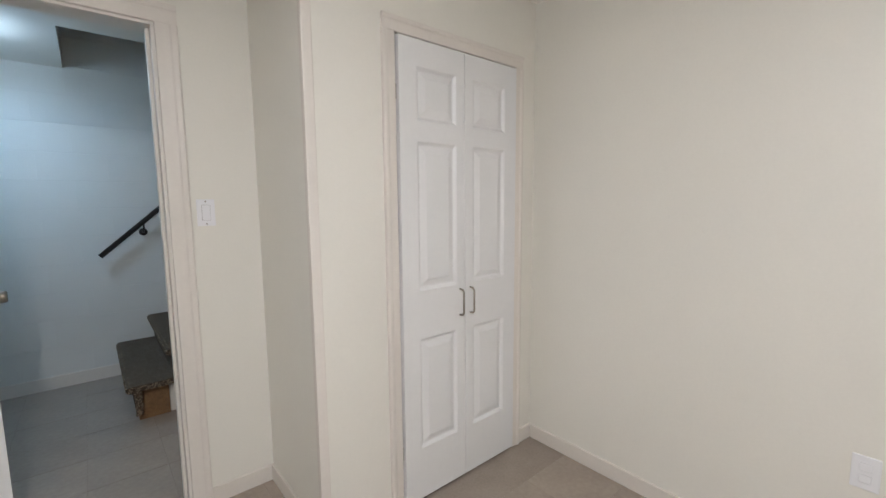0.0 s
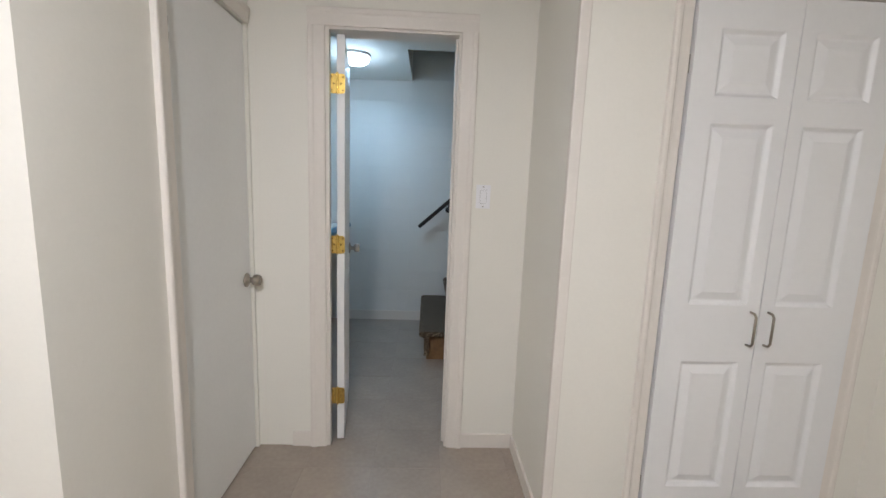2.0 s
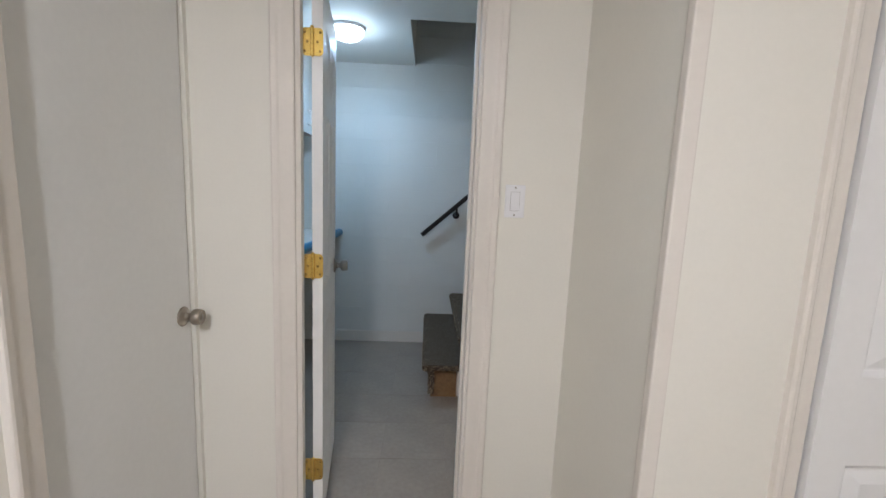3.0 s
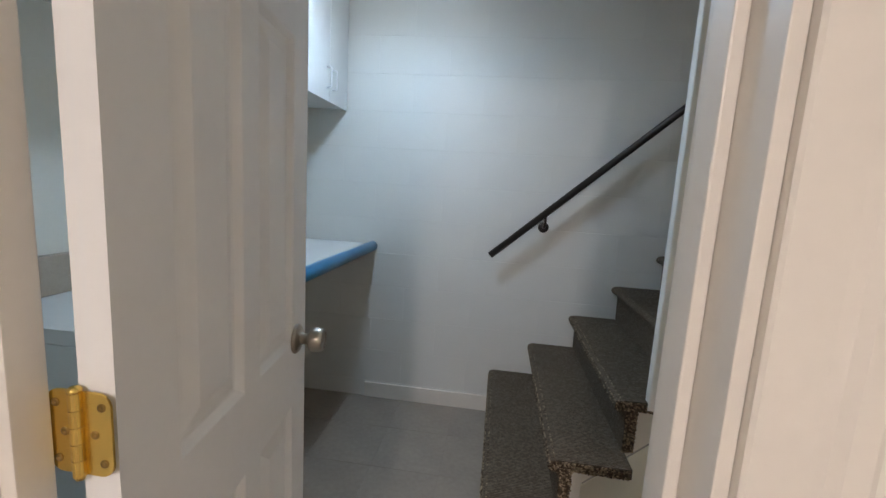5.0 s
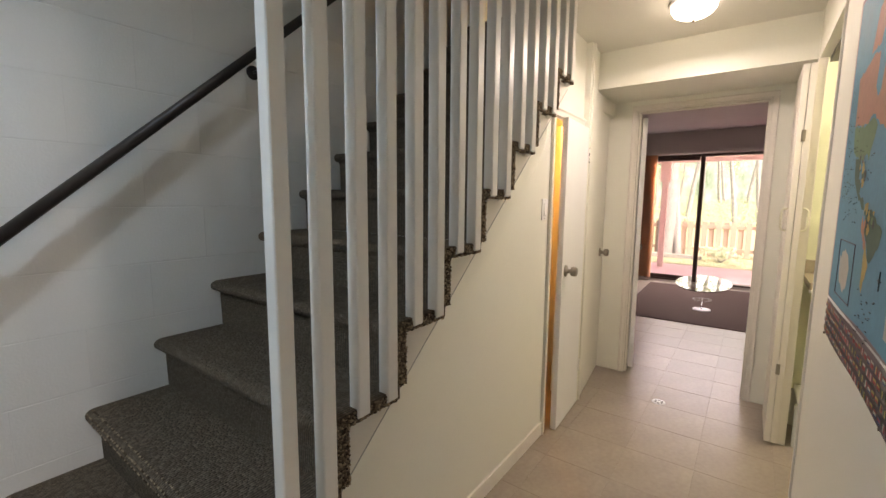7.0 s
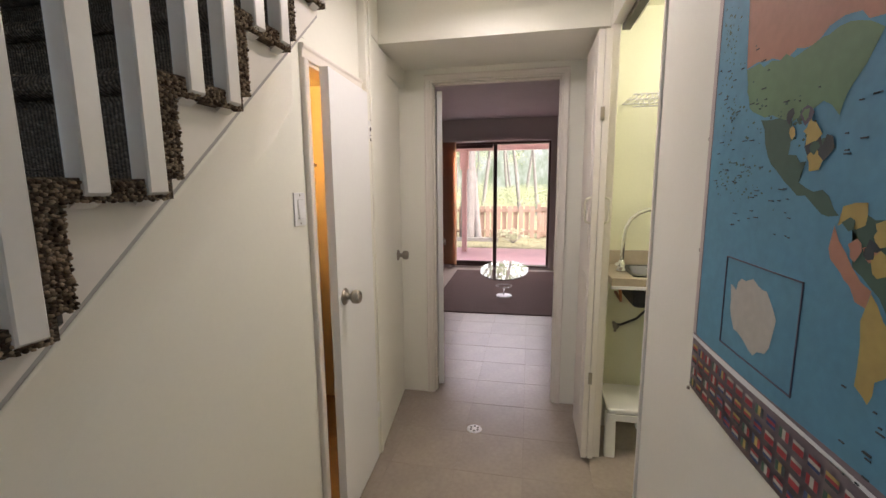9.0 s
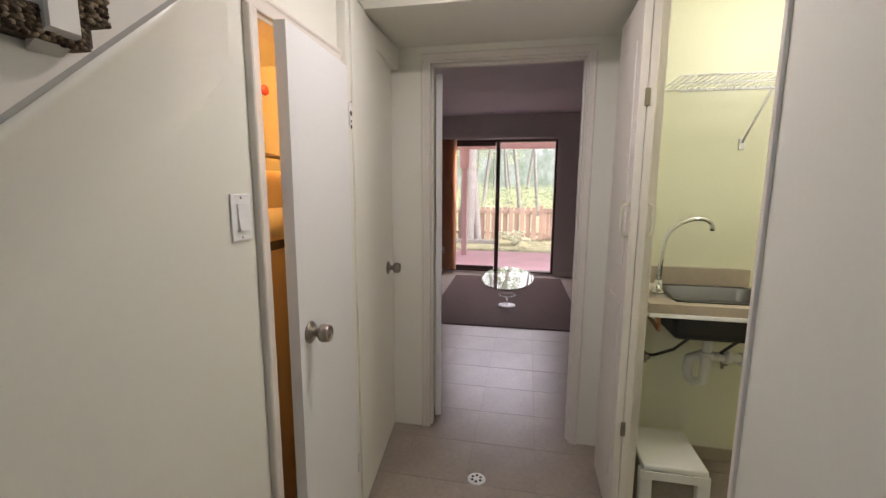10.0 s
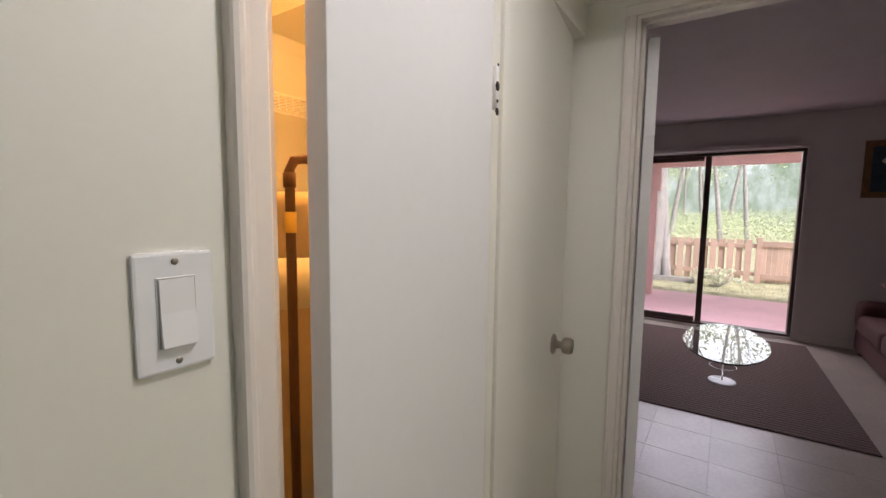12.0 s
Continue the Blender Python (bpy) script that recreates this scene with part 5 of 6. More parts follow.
box(bm, (2.846, 0.092, 0), (2.8595, 0.131, 2.10), 0.003)
box(bm, (3.20, 0.1305, 0.079), (3.24, 0.138, 2.10), 0.002)
structure("trim_sink_closet", bm, TRIM)
skirting("baseboard_sink_closet", [(3.38, -1.1), (3.38, 0.05)], 0.07, 0.01, STONE)
# ---- closet under the stairs ----
wall("wall_low_closet_west", "y", 1.90, 1.95, KNEE + 0.08, NORTH, 0, 1.85, HALLWALL)
wall("wall_low_closet_east", "y", 3.2, 3.25, 1.40, NORTH, 0, 2.0, HALLWALL)
wh = thing("water_heater", "tan enamelled water heater tank in the low closet under the stairs", "water heater", Matrix.Translation((2.60, 1.78, 0)))
bm = bmesh.new()
lathe(bm, [(0, 0.02), (0.26, 0.02), (0.27, 0.03), (0.27, 1.40), (0.275, 1.41), (0.275, 1.435), (0.265, 1.45), (0, 1.455)], None, 40)
part("tank", bm, TIN, wh)
bm = bmesh.new()
for k in range(3):
    a = radians(120 * k + 30)
    box(bm, (0.2 * math.cos(a) - 0.02, 0.2 * math.sin(a) - 0.02, 0), (0.2 * math.cos(a) + 0.02, 0.2 * math.sin(a) + 0.02, 0.022), 0.003)
part("foot", bm, BRONZE, wh)
bm = bmesh.new()
lathe(bm, [(0.2712, 1.20), (0.2715, 1.20), (0.2715, 1.31), (0.2712, 1.31)], None, 40)
part("label", bm, IVORY, wh, "pale maker's label without readable words")
bm = bmesh.new()
box(bm, (-0.06, -0.279, 1.15), (0.05, -0.262, 1.185), 0.004)
part("warning_sticker", bm, BLACK, wh)
pp = thing("water_pipes", "dark brown water pipes with a red valve above the tank", "pipe")
bm = bmesh.new()
tube(bm, [(2.70, 1.63, 1.45), (2.70, 1.63, 1.93)], 0.014, 12)
tube(bm, [(2.80, 1.88, 1.45), (2.80, 1.88, 2.0)], 0.014, 12)
part("riser_pipe", bm, BROWNPIPE, pp)
bm = bmesh.new()
tube(bm, [(2.66, 1.50, 1.50), (2.345, 1.42, 1.50), (2.327, 1.42, 1.495), (2.318, 1.42, 1.478), (2.318, 1.42, 0.12)], 0.0085, 12)
tube(bm, [(2.318, 1.42, 1.45), (2.318, 1.42, 1.475)], 0.0105, 12)
part("overflow_pipe", bm, BROWNPIPE, pp)
bm = bmesh.new()
tube(bm, [(2.318, 1.42, 1.375), (2.318, 1.42, 1.41)], 0.0098, 12)
part("tape", bm, material("yellow_tape", (0.80, 0.55, 0.10), 0.5), pp, "yellow tape wrapped round the pipe")
bm = bmesh.new()
tube(bm, [(2.64 + 0.05 * math.cos(a), 1.64, 1.60 + 0.05 * math.sin(a)) for a in [radians(d) for d in range(110, -1, -22)]] + [(2.69, 1.64, 1.44)], 0.009, 10)
part("flex_pipe", bm, COPPER, pp, "bent bright copper connector")
bm = bmesh.new()
lathe(bm, [(0, 0), (0.010, 0), (0.010, 0.02), (0.018, 0.022), (0.021, 0.028), (0.018, 0.034), (0, 0.036)], Matrix.Translation((2.70, 1.615, 1.765)) @ pose(0, 0, 0, 90), 9)
part("valve_wheel", bm, MAPRED, pp, "red valve wheel")
sh = thing("closet_wire_shelf", "white coated wire shelf in the low closet", "shelf")
bm = bmesh.new()
for z in (1.70, 1.755):
    tube(bm, [(2.35, 1.95, z), (3.19, 1.95, z)], 0.0035, 8)
for k in range(33):
    x = 2.37 + k * 0.025
    tube(bm, [(x, 1.95, 1.70), (x, 1.95, 1.755), (x, 2.11, 1.755)], 0.0022, 5)
tagged(part("wire_grid", bm, PLATE, sh), kind="stuff")
# ---- living room ----
rg = thing("rug", "dark brown ribbed area rug lying on the beige tiles", "rug", Matrix.Translation((6.41, 0.80, 0)) @ pose(0, 0, 0, 0, 0, 1.5))
bm = bmesh.new()
box(bm, (-1.19, -0.80, 0.0005), (1.19, 0.80, 0.009), 0.003)
part("mat", bm, RUG, rg)

tb = thing("coffee_table", "oval clear glass coffee table standing on the rug", "coffee table", Matrix.Translation((5.98, 0.76, 0.010)))
bm = bmesh.new()
lathe(bm, [(0, 0), (0.99, 0), (1.0, 0.003), (1.0, 0.009), (0.99, 0.012), (0, 0.012)], Matrix.Translation((0, 0, 0.335)) @ Matrix.Diagonal((0.62, 0.30, 1, 1)), 56)
for f in bm.faces:
    f.smooth = False
part("glass_top", bm, GREENGLASS, tb, "oval clear glass top").visible_shadow = False
bm = bmesh.new()
lathe(bm, [(0.0, 0.0), (0.10, 0.0), (0.10, 0.008), (0.095, 0.012), (0, 0.013)], None, 36)
part("base_plate", bm, PLATE, tb, "round white base plate")
bm = bmesh.new()
lathe(bm, [(0, 0.0131), (0.006, 0.0131), (0.006, 0.334), (0, 0.334)], None, 16)
part("pedestal", bm, GLASS, tb)
bm = bmesh.new()
tube(bm, [(0.095 * math.cos(a), 0.095 * math.sin(a), 0.13) for a in [radians(d) for d in range(0, 361, 12)]], 0.005, 8)
part("ring", bm, CHROME, tb)

sf = thing("sofa", "maroon velour sofa with rounded arms on the tiled floor", "sofa", Matrix.Translation((6.70, -0.78, 0)))
bm = bmesh.new()
box(bm, (-0.98, -0.44, 0.04), (0.98, 0.44, 0.26), 0.04, 3)
part("base", bm, VELOUR, sf)
for x0, x1 in ((-0.74, -0.01), (0.01, 0.74)):
    bm = bmesh.new()
    box(bm, (x0, -0.25, 0.262), (x1, 0.48, 0.44), 0.06, 4)
    shaded(bm)
    part("seat_cushion", bm, VELOUR, sf)
    bm = bmesh.new()
    box(bm, (x0, -0.42, 0.445), (x1, -0.22, 0.85), 0.07, 4)
    shaded(bm)
    part("back_cushion", bm, VELOUR, sf)
bm = bmesh.new()
box(bm, (-0.97, -0.50, 0.262), (0.97, -0.44, 0.82), 0.02, 3)
part("back", bm, VELOUR, sf)
for x0, x1 in ((-0.99, -0.76), (0.76, 0.99)):
    bm = bmesh.new()
    box(bm, (x0, -0.43, 0.262), (x1, 0.46, 0.56), 0.09, 5)
    shaded(bm)
    part("arm", bm, VELOUR, sf)
for x in (-0.9, 0.9):
    for y in (-0.38, 0.38):
        bm = bmesh.new()
        box(bm, (x - 0.03, y - 0.03, 0), (x + 0.03, y + 0.03, 0.045), 0.004)
        part("foot", bm, BRONZE, sf)
FLORAL = material("floral_fabric", (0.22, 0.09, 0.08), 0.9, vary=0.75, scale=22, grain=50, bump=0.2)
cu = thing("throw_cushion", "patterned red and pale throw cushion leaning on the sofa arm", "cushion", Matrix.Translation((7.28, -0.66, 0.60)) @ pose(0, 0, 0, 18, -32, 20))
bm = bmesh.new()
for sgn in (1, -1):
    g = [[bm.verts.new((0.22 * u, 0.22 * v, sgn * 0.07 * (1 - abs(u) ** 2.5) * (1 - abs(v) ** 2.5))) for u in [k / 5 for k in range(-5, 6)]] for v in [k / 5 for k in range(-5, 6)]]
    for a, b in zip(g, g[1:]):
        for k in range(10):
            bm.faces.new((a[k], a[k + 1], b[k + 1], b[k])).smooth = True
bmesh.ops.remove_doubles(bm, verts=bm.verts, dist=1e-4)
part("cover", bm, FLORAL, cu)

pc = thing("framed_picture", "gold-brown framed dark blue landscape picture on the living room wall", "picture", Matrix.Translation((7.819, -0.66, 1.86)) @ pose(0, 0, 0, 0, 0, -90))
bm = bmesh.new()
for a, b in (((-0.36, -0.018, -0.285), (0.36, -0.0, -0.225)), ((-0.36, -0.018, 0.225), (0.36, -0.0, 0.285)), ((-0.36, -0.018, -0.2245), (-0.30, 0, 0.2245)), ((0.30, -0.018, -0.2245), (0.36, 0, 0.2245))):
    box(bm, a, b, 0.005)
part("frame", bm, WOOD, pc, "gold-brown wooden frame")
bm = bmesh.new()
box(bm, (-0.2995, -0.006, -0.2245), (0.2995, -0.001, 0.2245))
part("canvas", bm, material("dark_blue_canvas", (0.03, 0.07, 0.09), 0.5, vary=0.7, scale=9, grain=40), pc, "dark blue painted landscape")
bm = bmesh.new()
for x, z, r in ((-0.16, 0.08, 0.07), (-0.05, 0.06, 0.09), (0.10, 0.09, 0.08)):
    lathe(bm, [(0, 0.001), (1.0, 0.0008), (1.0, 0)], Matrix.Translation((x, -0.0062, z)) @ pose(0, 0, 0, 90) @ Matrix.Diagonal((r, r * 0.5, 1, 1)), 20)
part("painted_clouds", bm, PVC, pc, "pale painted cloud shapes")

# sliding glass door
gl = thing("sliding_door", "brown aluminium sliding glass door to the patio, one half open", "sliding door")
bm = bmesh.new()
for a, b in (((7.83, 0.14, 0.031), (7.95, 1.78, 0.060)), ((7.83, 0.14, 2.075), (7.95, 1.78, 2.109)), ((7.83, 0.1405, 0.0605), (7.95, 0.175, 2.0745)), ((7.83, 1.745, 0.0605), (7.95, 1.7795, 2.0745))):
    box(bm, a, b, 0.003)
part("frame", bm, FRAMEBROWN, gl)
for y0, y1, x0 in ((1.00, 1.744, 7.845),):
    bm = bmesh.new()
    for a, b in (((x0, y0, 0.061), (x0 + 0.035, y0 + 0.062, 2.074)), ((x0, y1 - 0.05, 0.061), (x0 + 0.035, y1, 2.074)), ((x0, y0 + 0.0755, 0.061), (x0 + 0.035, y1 - 0.0505, 0.12)), ((x0, y0 + 0.0755, 2.02), (x0 + 0.035, y1 - 0.0505, 2.074))):
        box(bm, a, b, 0.003)
    sp = part("sliding_panel", bm, FRAMEBROWN, gl)
    bm = bmesh.new()
    box(bm, (x0 + 0.015, y0 + 0.07, 0.115), (x0 + 0.020, y1 - 0.045, 2.025))
    pn = part("pane", bm, GLASS, sp, "clear glass pane")
    pn.visible_shadow = False
bm = bmesh.new()
for y0, y1 in ((0.09, 0.139), (1.781, 1.83)):
    box(bm, (7.805, y0, 0.0), (7.8195, y1, 2.15), 0.002)
box(bm, (7.805, 0.1395, 2.1115), (7.8195, 1.7805, 2.15), 0.002)
structure("trim_slider", bm, LIVWALL)

bl = thing("vertical_blinds", "tan vertical blinds gathered beside the sliding door", "blinds")
bm = bmesh.new()
box(bm, (7.74, 0.2, 2.12), (7.80, 2.0, 2.165), 0.004)
part("head_rail", bm, LIVWALL, bl)
for k in range(9):
    y = 1.70 + k * 0.027
    bm = bmesh.new()
    tilt = 0.035
    prism(bm, [(7.745, y - 0.030), (7.77, y - 0.002), (7.800, y + 0.022), (7.800, y + 0.024), (7.77, y), (7.745, y - 0.028)], "z", 0.06, 2.118)
    part("slat", bm, BLIND, bl)

lsf = thing("low_shelf", "low white shelf unit along the living room side wall", "shelf unit", Matrix.Translation((6.9, 2.28, 0)))
for z in (0.02, 0.38):
    bm = bmesh.new()
    box(bm, (-0.7, -0.18, z), (0.7, 0.18, z + 0.02), 0.002)
    part("board", bm, LAMINATE, lsf)
for x in (-0.7, -0.01, 0.68):
    bm = bmesh.new()
    box(bm, (x, -0.18, 0.0405), (x + 0.02, 0.18, 0.3795), 0.001)
    part("upright", bm, LAMINATE, lsf)
bg = thing("black_bag", "small crumpled black bag on the low white shelf", "bag", Matrix.Translation((6.9, 2.22, 0.40)))
bm = bmesh.new()
bmesh.ops.create_icosphere(bm, subdivisions=3, radius=0.17)
for v in bm.verts:
    v.co *= 1 + 0.22 * noise.noise(v.co * 9)
    v.co.z = max(v.co.z, -0.12) + 0.12
shaded(bm)
part("body", bm, BLACK, bg)
# ---- outside ----
bm = bmesh.new()
v = [bm.verts.new(p) for p in ((-300, -300, -0.16), (400, -300, -0.16), (400, 300, -0.16), (-300, 300, -0.16))]
bm.faces.new(v)
structure("ground", bm, GRASS)
bm = bmesh.new()
box(bm, (7.98, -4.0, -0.30), (10.75, 5.0, -0.08), 0.01)
structure("patio_slab", bm, PATIO)
bm = bmesh.new()
box(bm, (7.98, -4.0, 2.36), (10.35, 5.0, 2.42))
structure("patio_ceiling", bm, PINKWOOD)
bm = bmesh.new()
box(bm, (10.15, -4.0, 2.17), (10.25, 5.0, 2.355), 0.005)
structure("patio_beam", bm, PINKWOOD)
po = thing("patio_post", "pink painted square wooden post of the patio roof", "post", Matrix.Translation((10.17, 1.90, -0.08)))
bm = bmesh.new()
box(bm, (-0.055, -0.055, 0), (0.055, 0.055, 1.85), 0.006)
part("shaft", bm, PINKWOOD, po)
bm = bmesh.new()
box(bm, (-0.07, -0.10, 1.851), (0.07, 0.10, 2.248), 0.006)
part("head", bm, PINKWOOD, po)
# slabs out of view, added to keep sun from leaking in over the ceilings
bm = bmesh.new()
box(bm, (-2.71, -4.31, 2.91), (7.97, 1.05, 3.0))
box(bm, (3.6, 1.05, 2.91), (7.97, 3.1, 3.0))
box(bm, (-2.71, 1.05, 2.91), (-0.43, 3.1, 3.0))
box(bm, (-0.6, 1.05, 4.71), (3.8, 2.3, 4.8))
structure("roof", bm, CEILING)
# unseen second skins behind two walls, added against light leaks
bm = bmesh.new()
box(bm, (-1.62, D, 0), (-1.5, 2.3, 2.9))
box(bm, (3.58, 1.28, 2.62), (3.70, 2.24, 4.7))
structure("leak_wall", bm, LIVWALL)

# fence of boards on both sides of its rails
fn = thing("fence", "weathered board-on-board wooden garden fence", "fence")
bm = bmesh.new()
for z in (0.0, 0.62):
    box(bm, (13.42, 0.16, z), (13.46, 6.0, z + 0.09), 0.004)
part("rail", bm, FENCE, fn)
for k in range(34):
    y = 0.30 + k * 0.165
    front = k % 2 == 0
    bm = bmesh.new()
    box(bm, (0, 0, -0.14), (0.018, 0.125, 0.80), 0.003, 1)
    ob = part("board", bm, FENCE, fn)
    ob.location = (13.40 if front else 13.462, y, random.uniform(-0.008, 0.008))
for y in (0.17, 2.4, 4.7):
    bm = bmesh.new()
    box(bm, (13.38, y - 0.05, -0.16), (13.47, y + 0.05, 0.86), 0.006)
    part("post", bm, FENCE, fn)
gt = thing("garden_gate", "close-boarded wooden garden gate in the fence", "gate")
bm = bmesh.new()
for z in (-0.06, 0.66):
    box(bm, (13.39, -1.2, z), (13.42, 0.11, z + 0.12), 0.004)
part("rail", bm, FENCE, gt)
for k in range(14):
    bm = bmesh.new()
    box(bm, (13.421, -1.2 + k * 0.095, -0.12), (13.438, -1.2 + k * 0.095 + 0.088, 0.78), 0.003, 1)
    part("board", bm, FENCE, gt)
fs = thing("side_fence", "grey weathered side fence of upright boards", "fence")
for k in range(30):
    bm = bmesh.new()
    box(bm, (8.2 + k * 0.17, 4.2, -0.15), (8.2 + k * 0.17 + 0.13, 4.22, 1.25), 0.003, 1)
    part("board", bm, FENCE, fs)
bm = bmesh.new()
box(bm, (8.2, 4.221, 0.3), (13.3, 4.26, 0.39))
part("rail", bm, FENCE, fs)
ed = thing("timber_edging", "low weathered timber edging of a planting bed", "edging", Matrix.Translation((12.6, 2.9, -0.16)) @ pose(0, 0, 0, 0, 0, 88))
bm = bmesh.new()
box(bm, (-1.6, -0.06, 0), (1.6, 0.06, 0.11), 0.015)
part("timber", bm, BARK, ed)


def leaves(bm, centre, radii, count, size):
    c = Vector(centre)
    for _ in range(count):
        d = Vector((random.gauss(0, 1), random.gauss(0, 1), random.gauss(0, 1))).normalized() * random.random() ** 0.45
        p = c + Vector([d[i] * radii[i] for i in range(3)])
        a = Vector((random.gauss(0, 1), random.gauss(0, 1), random.gauss(0, 1))).normalized() * size * random.uniform(0.6, 1.3)
        b = a.orthogonal().normalized() * size * 0.45
        bm.faces.new([bm.verts.new(q) for q in (p - a, p + b, p + a, p - b)])


def limb(bm, p, d, length, radius, depth):
    pts, rad = [p], [radius]
    q, dd = p.copy(), d.normalized()
    for k in range(4):
        bend = 0.04 if depth == 3 else 0.13
        dd = (dd + Vector((random.gauss(0, bend), random.gauss(0, bend), random.gauss(0, .08)))).normalized()
        q = q + dd * length / 4
        pts.append(q.copy())
        rad.append(radius * (1 - 0.16 * (k + 1)))
    tube(bm, pts, rad, 7 if depth > 1 else 4, caps=False)
    if depth:
        for k in range(3 if depth > 1 else 4):
            at = random.randint(2, 4)
            nd = (dd + Vector((random.gauss(0, .6), random.gauss(0, .6), random.gauss(0.1, .4)))).normalized()
            limb(bm, pts[at], nd, length * random.uniform(0.45, 0.7), rad[at] * 0.6, depth - 1)


def tree(x, y, height, radius, lean, leafy, label):
    t = thing("tree", label, "tree", Matrix.Translation((x, y, -0.2)), "garden and wood trees")
    bm = bmesh.new()
    limb(bm, Vector((0, 0, 0)), Vector((lean[0], lean[1], 1)), height, radius, 3)
    part("trunk", bm, BARK, t)
    if leafy:
        bm = bmesh.new()
        for k in range(16):
            leaves(bm, (random.gauss(0, height * .2), random.gauss(0, height * .2), height * random.uniform(.45, 1.1)), (height * .11, height * .11, height * .07), leafy // 16, 0.13)
        part("crown", bm, LEAF, t)
    return t


# self-lit backdrop of woods far behind the garden, haze put into its glow
GLOWWOOD = bpy.data.materials.new("self_lit_woods")
GLOWWOOD.use_nodes = True
fw, fl = GLOWWOOD.node_tree.nodes, GLOWWOOD.node_tree.links
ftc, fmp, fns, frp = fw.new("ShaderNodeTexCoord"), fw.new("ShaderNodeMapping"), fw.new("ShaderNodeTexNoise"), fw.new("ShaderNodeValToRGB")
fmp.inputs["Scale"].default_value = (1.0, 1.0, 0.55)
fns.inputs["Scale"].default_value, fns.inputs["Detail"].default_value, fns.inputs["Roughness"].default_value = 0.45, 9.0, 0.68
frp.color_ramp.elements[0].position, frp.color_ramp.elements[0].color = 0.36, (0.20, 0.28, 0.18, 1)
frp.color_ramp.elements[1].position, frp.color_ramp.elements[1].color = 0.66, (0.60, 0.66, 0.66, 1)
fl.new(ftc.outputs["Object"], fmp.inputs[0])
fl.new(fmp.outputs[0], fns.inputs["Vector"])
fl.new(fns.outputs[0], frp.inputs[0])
# above the woods' ragged top the backdrop glows brighter, in place of hazy sky
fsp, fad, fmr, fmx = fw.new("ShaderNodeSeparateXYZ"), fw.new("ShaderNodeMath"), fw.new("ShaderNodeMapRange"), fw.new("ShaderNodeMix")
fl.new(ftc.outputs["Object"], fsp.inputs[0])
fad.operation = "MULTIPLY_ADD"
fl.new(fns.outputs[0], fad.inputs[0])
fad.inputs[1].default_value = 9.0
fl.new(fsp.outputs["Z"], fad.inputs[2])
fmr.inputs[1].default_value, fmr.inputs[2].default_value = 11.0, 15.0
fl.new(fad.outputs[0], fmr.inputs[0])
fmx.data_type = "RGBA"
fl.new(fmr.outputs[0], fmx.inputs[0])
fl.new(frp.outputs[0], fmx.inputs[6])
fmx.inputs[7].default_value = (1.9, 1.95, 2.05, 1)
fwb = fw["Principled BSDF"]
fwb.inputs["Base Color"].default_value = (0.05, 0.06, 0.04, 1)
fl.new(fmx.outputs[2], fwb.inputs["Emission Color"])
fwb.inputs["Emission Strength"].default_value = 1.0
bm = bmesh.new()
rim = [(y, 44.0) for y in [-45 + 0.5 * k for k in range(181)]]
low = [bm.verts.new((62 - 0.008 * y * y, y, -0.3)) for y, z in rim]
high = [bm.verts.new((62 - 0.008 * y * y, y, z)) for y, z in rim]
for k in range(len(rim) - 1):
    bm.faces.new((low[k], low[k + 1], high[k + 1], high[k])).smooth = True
structure("self_lit_backdrop", bm, GLOWWOOD)

random.seed(5)
tree(13.0, 2.22, 8.0, 0.24, (0.0, 0.03), 0, "tall grey-barked tree trunk standing beside the fence")
tree(12.9, 1.90, 7.0, 0.11, (0.02, 0.09), 0, "slim grey tree trunk leaning at the larger trunk")
base = [tree(24, 0, 7.5, 0.10, (0.03, 0.08), 0, "thin bare spring tree in the wood behind the fence"),
        tree(24, 3, 8.0, 0.12, (-0.02, -0.1), 700, "thin spring tree with fresh green leaves"),
        tree(27, 1.0, 9.0, 0.13, (0.05, 0.05), 350, "thin spring tree with sparse green leaves")]
for k in range(26):
    src = base[k % 3]
    x, y = random.uniform(18, 42), random.uniform(-9, 13)
    copy_thing(src, Matrix.Translation((x, y, -0.2)) @ pose(0, 0, 0, 0, 0, random.uniform(0, 360)) @ Matrix.Scale(random.uniform(0.75, 1.25), 4))
bm = bmesh.new()
for k in range(80):
    x, y = random.uniform(16, 40), random.uniform(-10, 14)
    leaves(bm, (x, y, random.uniform(0.0, 0.6) + (x - 16) * 0.035), (1.4, 1.6, 0.6), 900, 0.042)
tagged(link_mesh("undergrowth", bm, LEAF), "bright green spring undergrowth behind the fence", "undergrowth", kind="stuff")
bu = thing("flowering_bush", "low bush with pale white blossom on the lawn", "bush", Matrix.Translation((12.3, 0.87, -0.16)))
bm = bmesh.new()
for k in range(14):
    a = k * 0.45
    limb(bm, Vector((0, 0, 0)), Vector((math.cos(a) * .9, math.sin(a) * .9, 0.8)), 0.34, 0.008, 0)
part("stems", bm, BARK, bu)
bm = bmesh.new()
for k in range(26):
    leaves(bm, (random.gauss(0, .16), random.gauss(0, .18), random.uniform(.16, .36)), (.09, .09, .06), 60, 0.022)
part("blossom", bm, BLOSSOM, bu)
bm = bmesh.new()
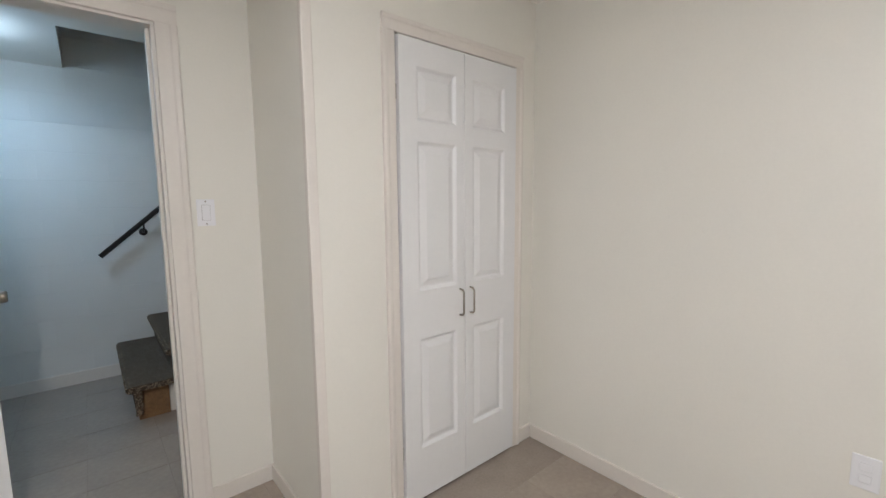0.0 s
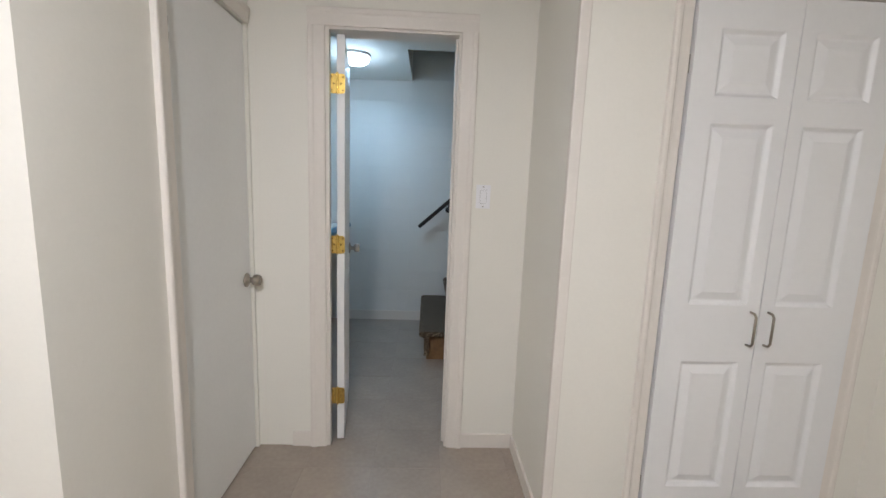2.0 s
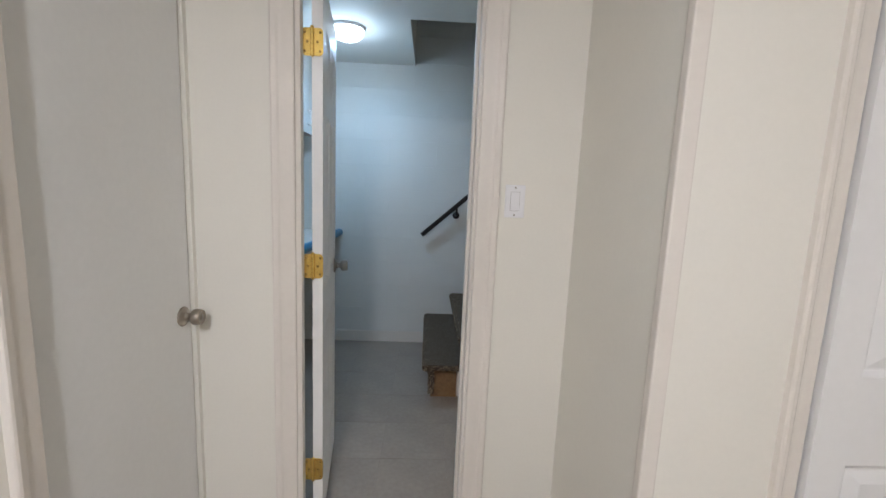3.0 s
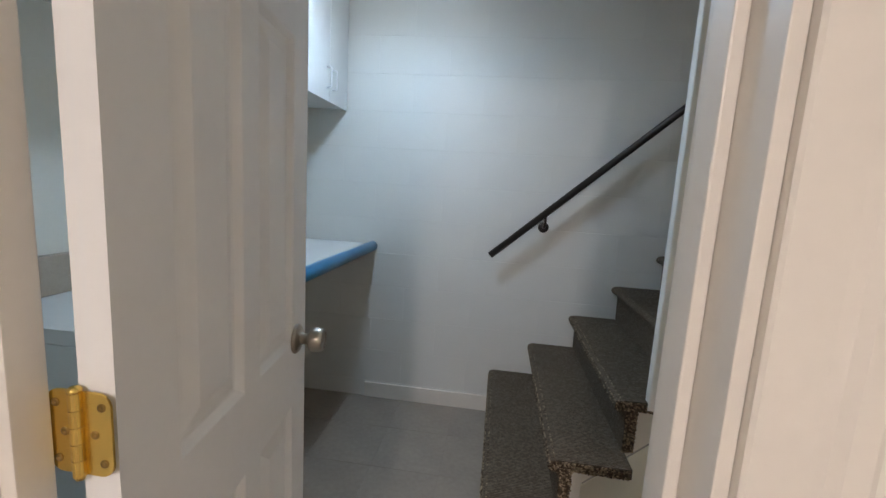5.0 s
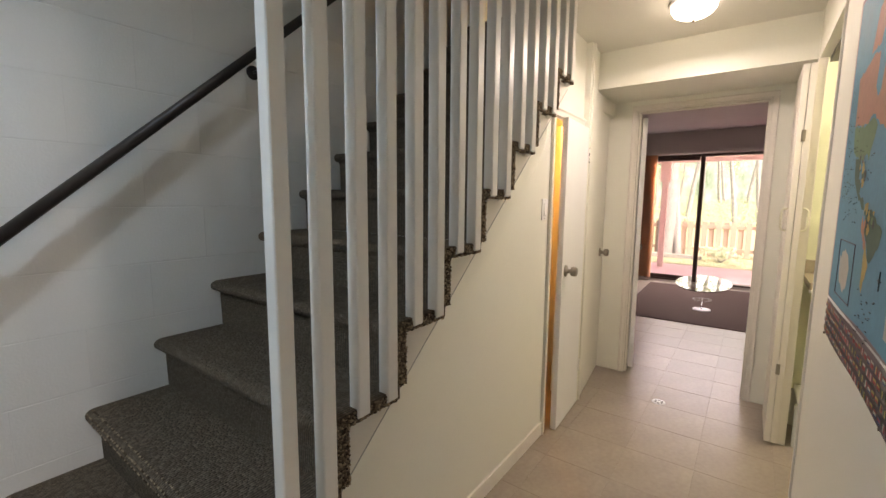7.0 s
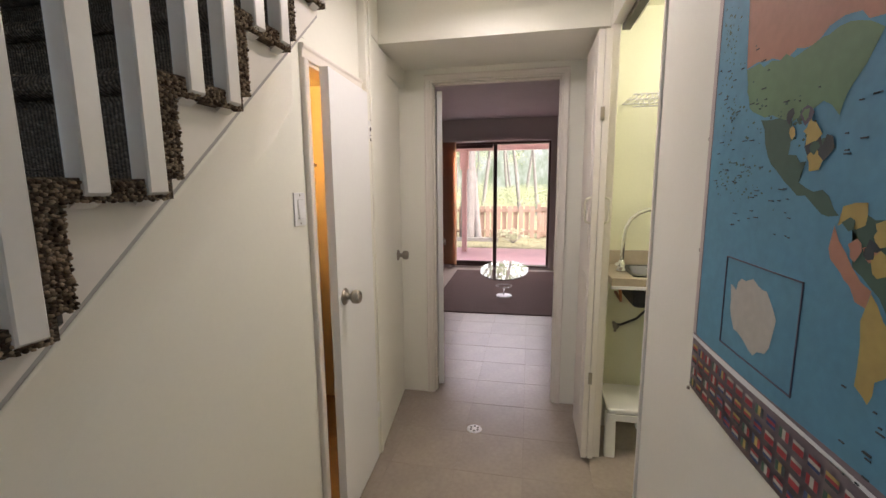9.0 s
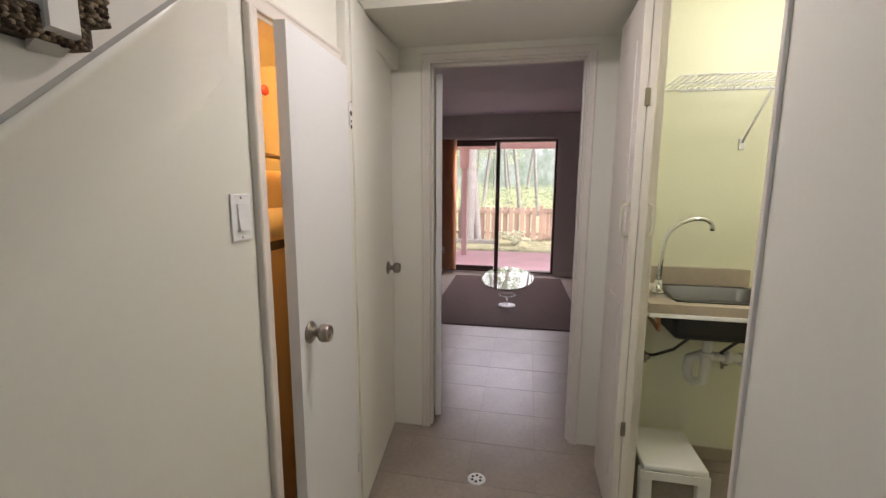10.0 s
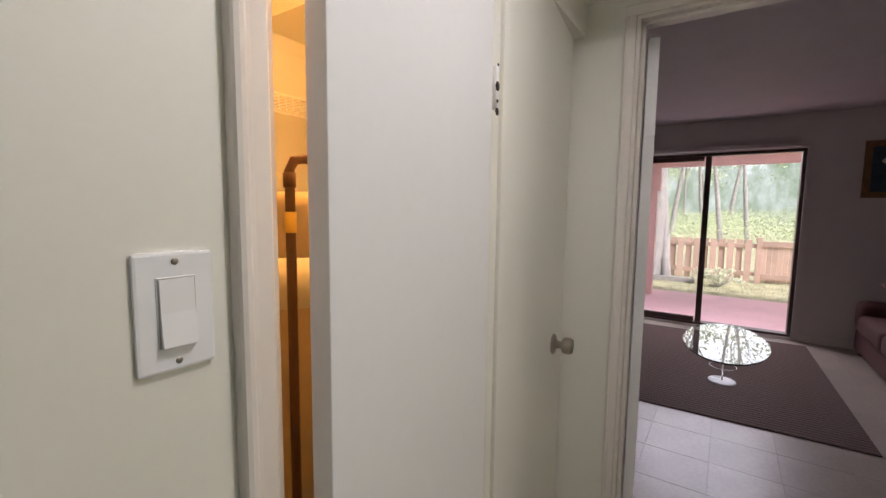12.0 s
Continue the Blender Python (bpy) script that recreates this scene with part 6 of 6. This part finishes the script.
for k in range(9000):
    x, y = random.uniform(10.8, 14.5), random.uniform(-1.5, 4)
    a = random.uniform(0, 6.28)
    h = random.uniform(0.02, 0.055)
    bm.faces.new([bm.verts.new(q) for q in ((x, y, -0.16), (x + 0.006 * math.cos(a), y + 0.006 * math.sin(a), -0.16), (x + 0.01 * math.cos(a + 1), y + 0.01 * math.sin(a + 1), -0.16 + h))])
tagged(link_mesh("lawn_grass", bm, GRASS), "short patchy green lawn grass", "grass", kind="stuff")

# ---- blocks of the north wall ----
bm = bmesh.new()
box(bm, (0, 0, 0), (0.3996, 0.02, 0.2018), 0.0013, 1)
for v in bm.verts:
    if v.co.y < 0.001:
        v.co.x = 0.0 if v.co.x < 0.2 else 0.3994
me = bpy.data.meshes.new("block")
bmesh.ops.recalc_face_normals(bm, faces=bm.faces)
bm.to_mesh(me)
bm.free()
me.materials.append(BLOCK)
backing = bpy.data.objects["wall_north_backing"]
backing.name = "wall_north"
for row in range(22):
    z = 0.104 + 0.2045 * (row - 1) + 0.003
    for k in range(-4, 9):
        x = -0.9 + 0.4 * k + (0.2 if row % 2 else 0.0)
        if x > 3.2 or x < -1.6:
            continue
        b = new("block", me)
        b.parent = backing
        b.location = (x, NORTH + random.uniform(-0.0001, 0.0001) + 0.0003 * (row % 2), z)

# ---- floor tiles ----
T = 0.33
bm = bmesh.new()
box(bm, (0.0011, 0.0011, -0.0045), (T - 0.0011, T - 0.0011, 0.0), 0.0009, 1)
tile_mesh = bpy.data.meshes.new("tile")
bm.to_mesh(tile_mesh)
bm.free()
tile_mesh.materials.append(TILE)
for i in range(-9, 25):
    for j in range(-14, 9):
        x, y = -0.025 + T * i, 0.15 + T * j
        room = x > -2.9 and x < 1.6 and -4.3 < y < -0.9
        passage = -1.2 < x < 0.4 and -1.0 < y < 0.15
        hall = -1.5 < x < 3.4 and 0.1 < y < 2.1
        sinkc = 1.5 < x < 3.4 and -1.3 < y < 0.15
        living = 3.3 < x < 7.8 and -1.35 < y < 2.8
        if room or passage or hall or sinkc or living:
            t = new("tile", tile_mesh)
            t.parent = floor
            t.location = (x, y, random.uniform(-0.0004, 0.0004))
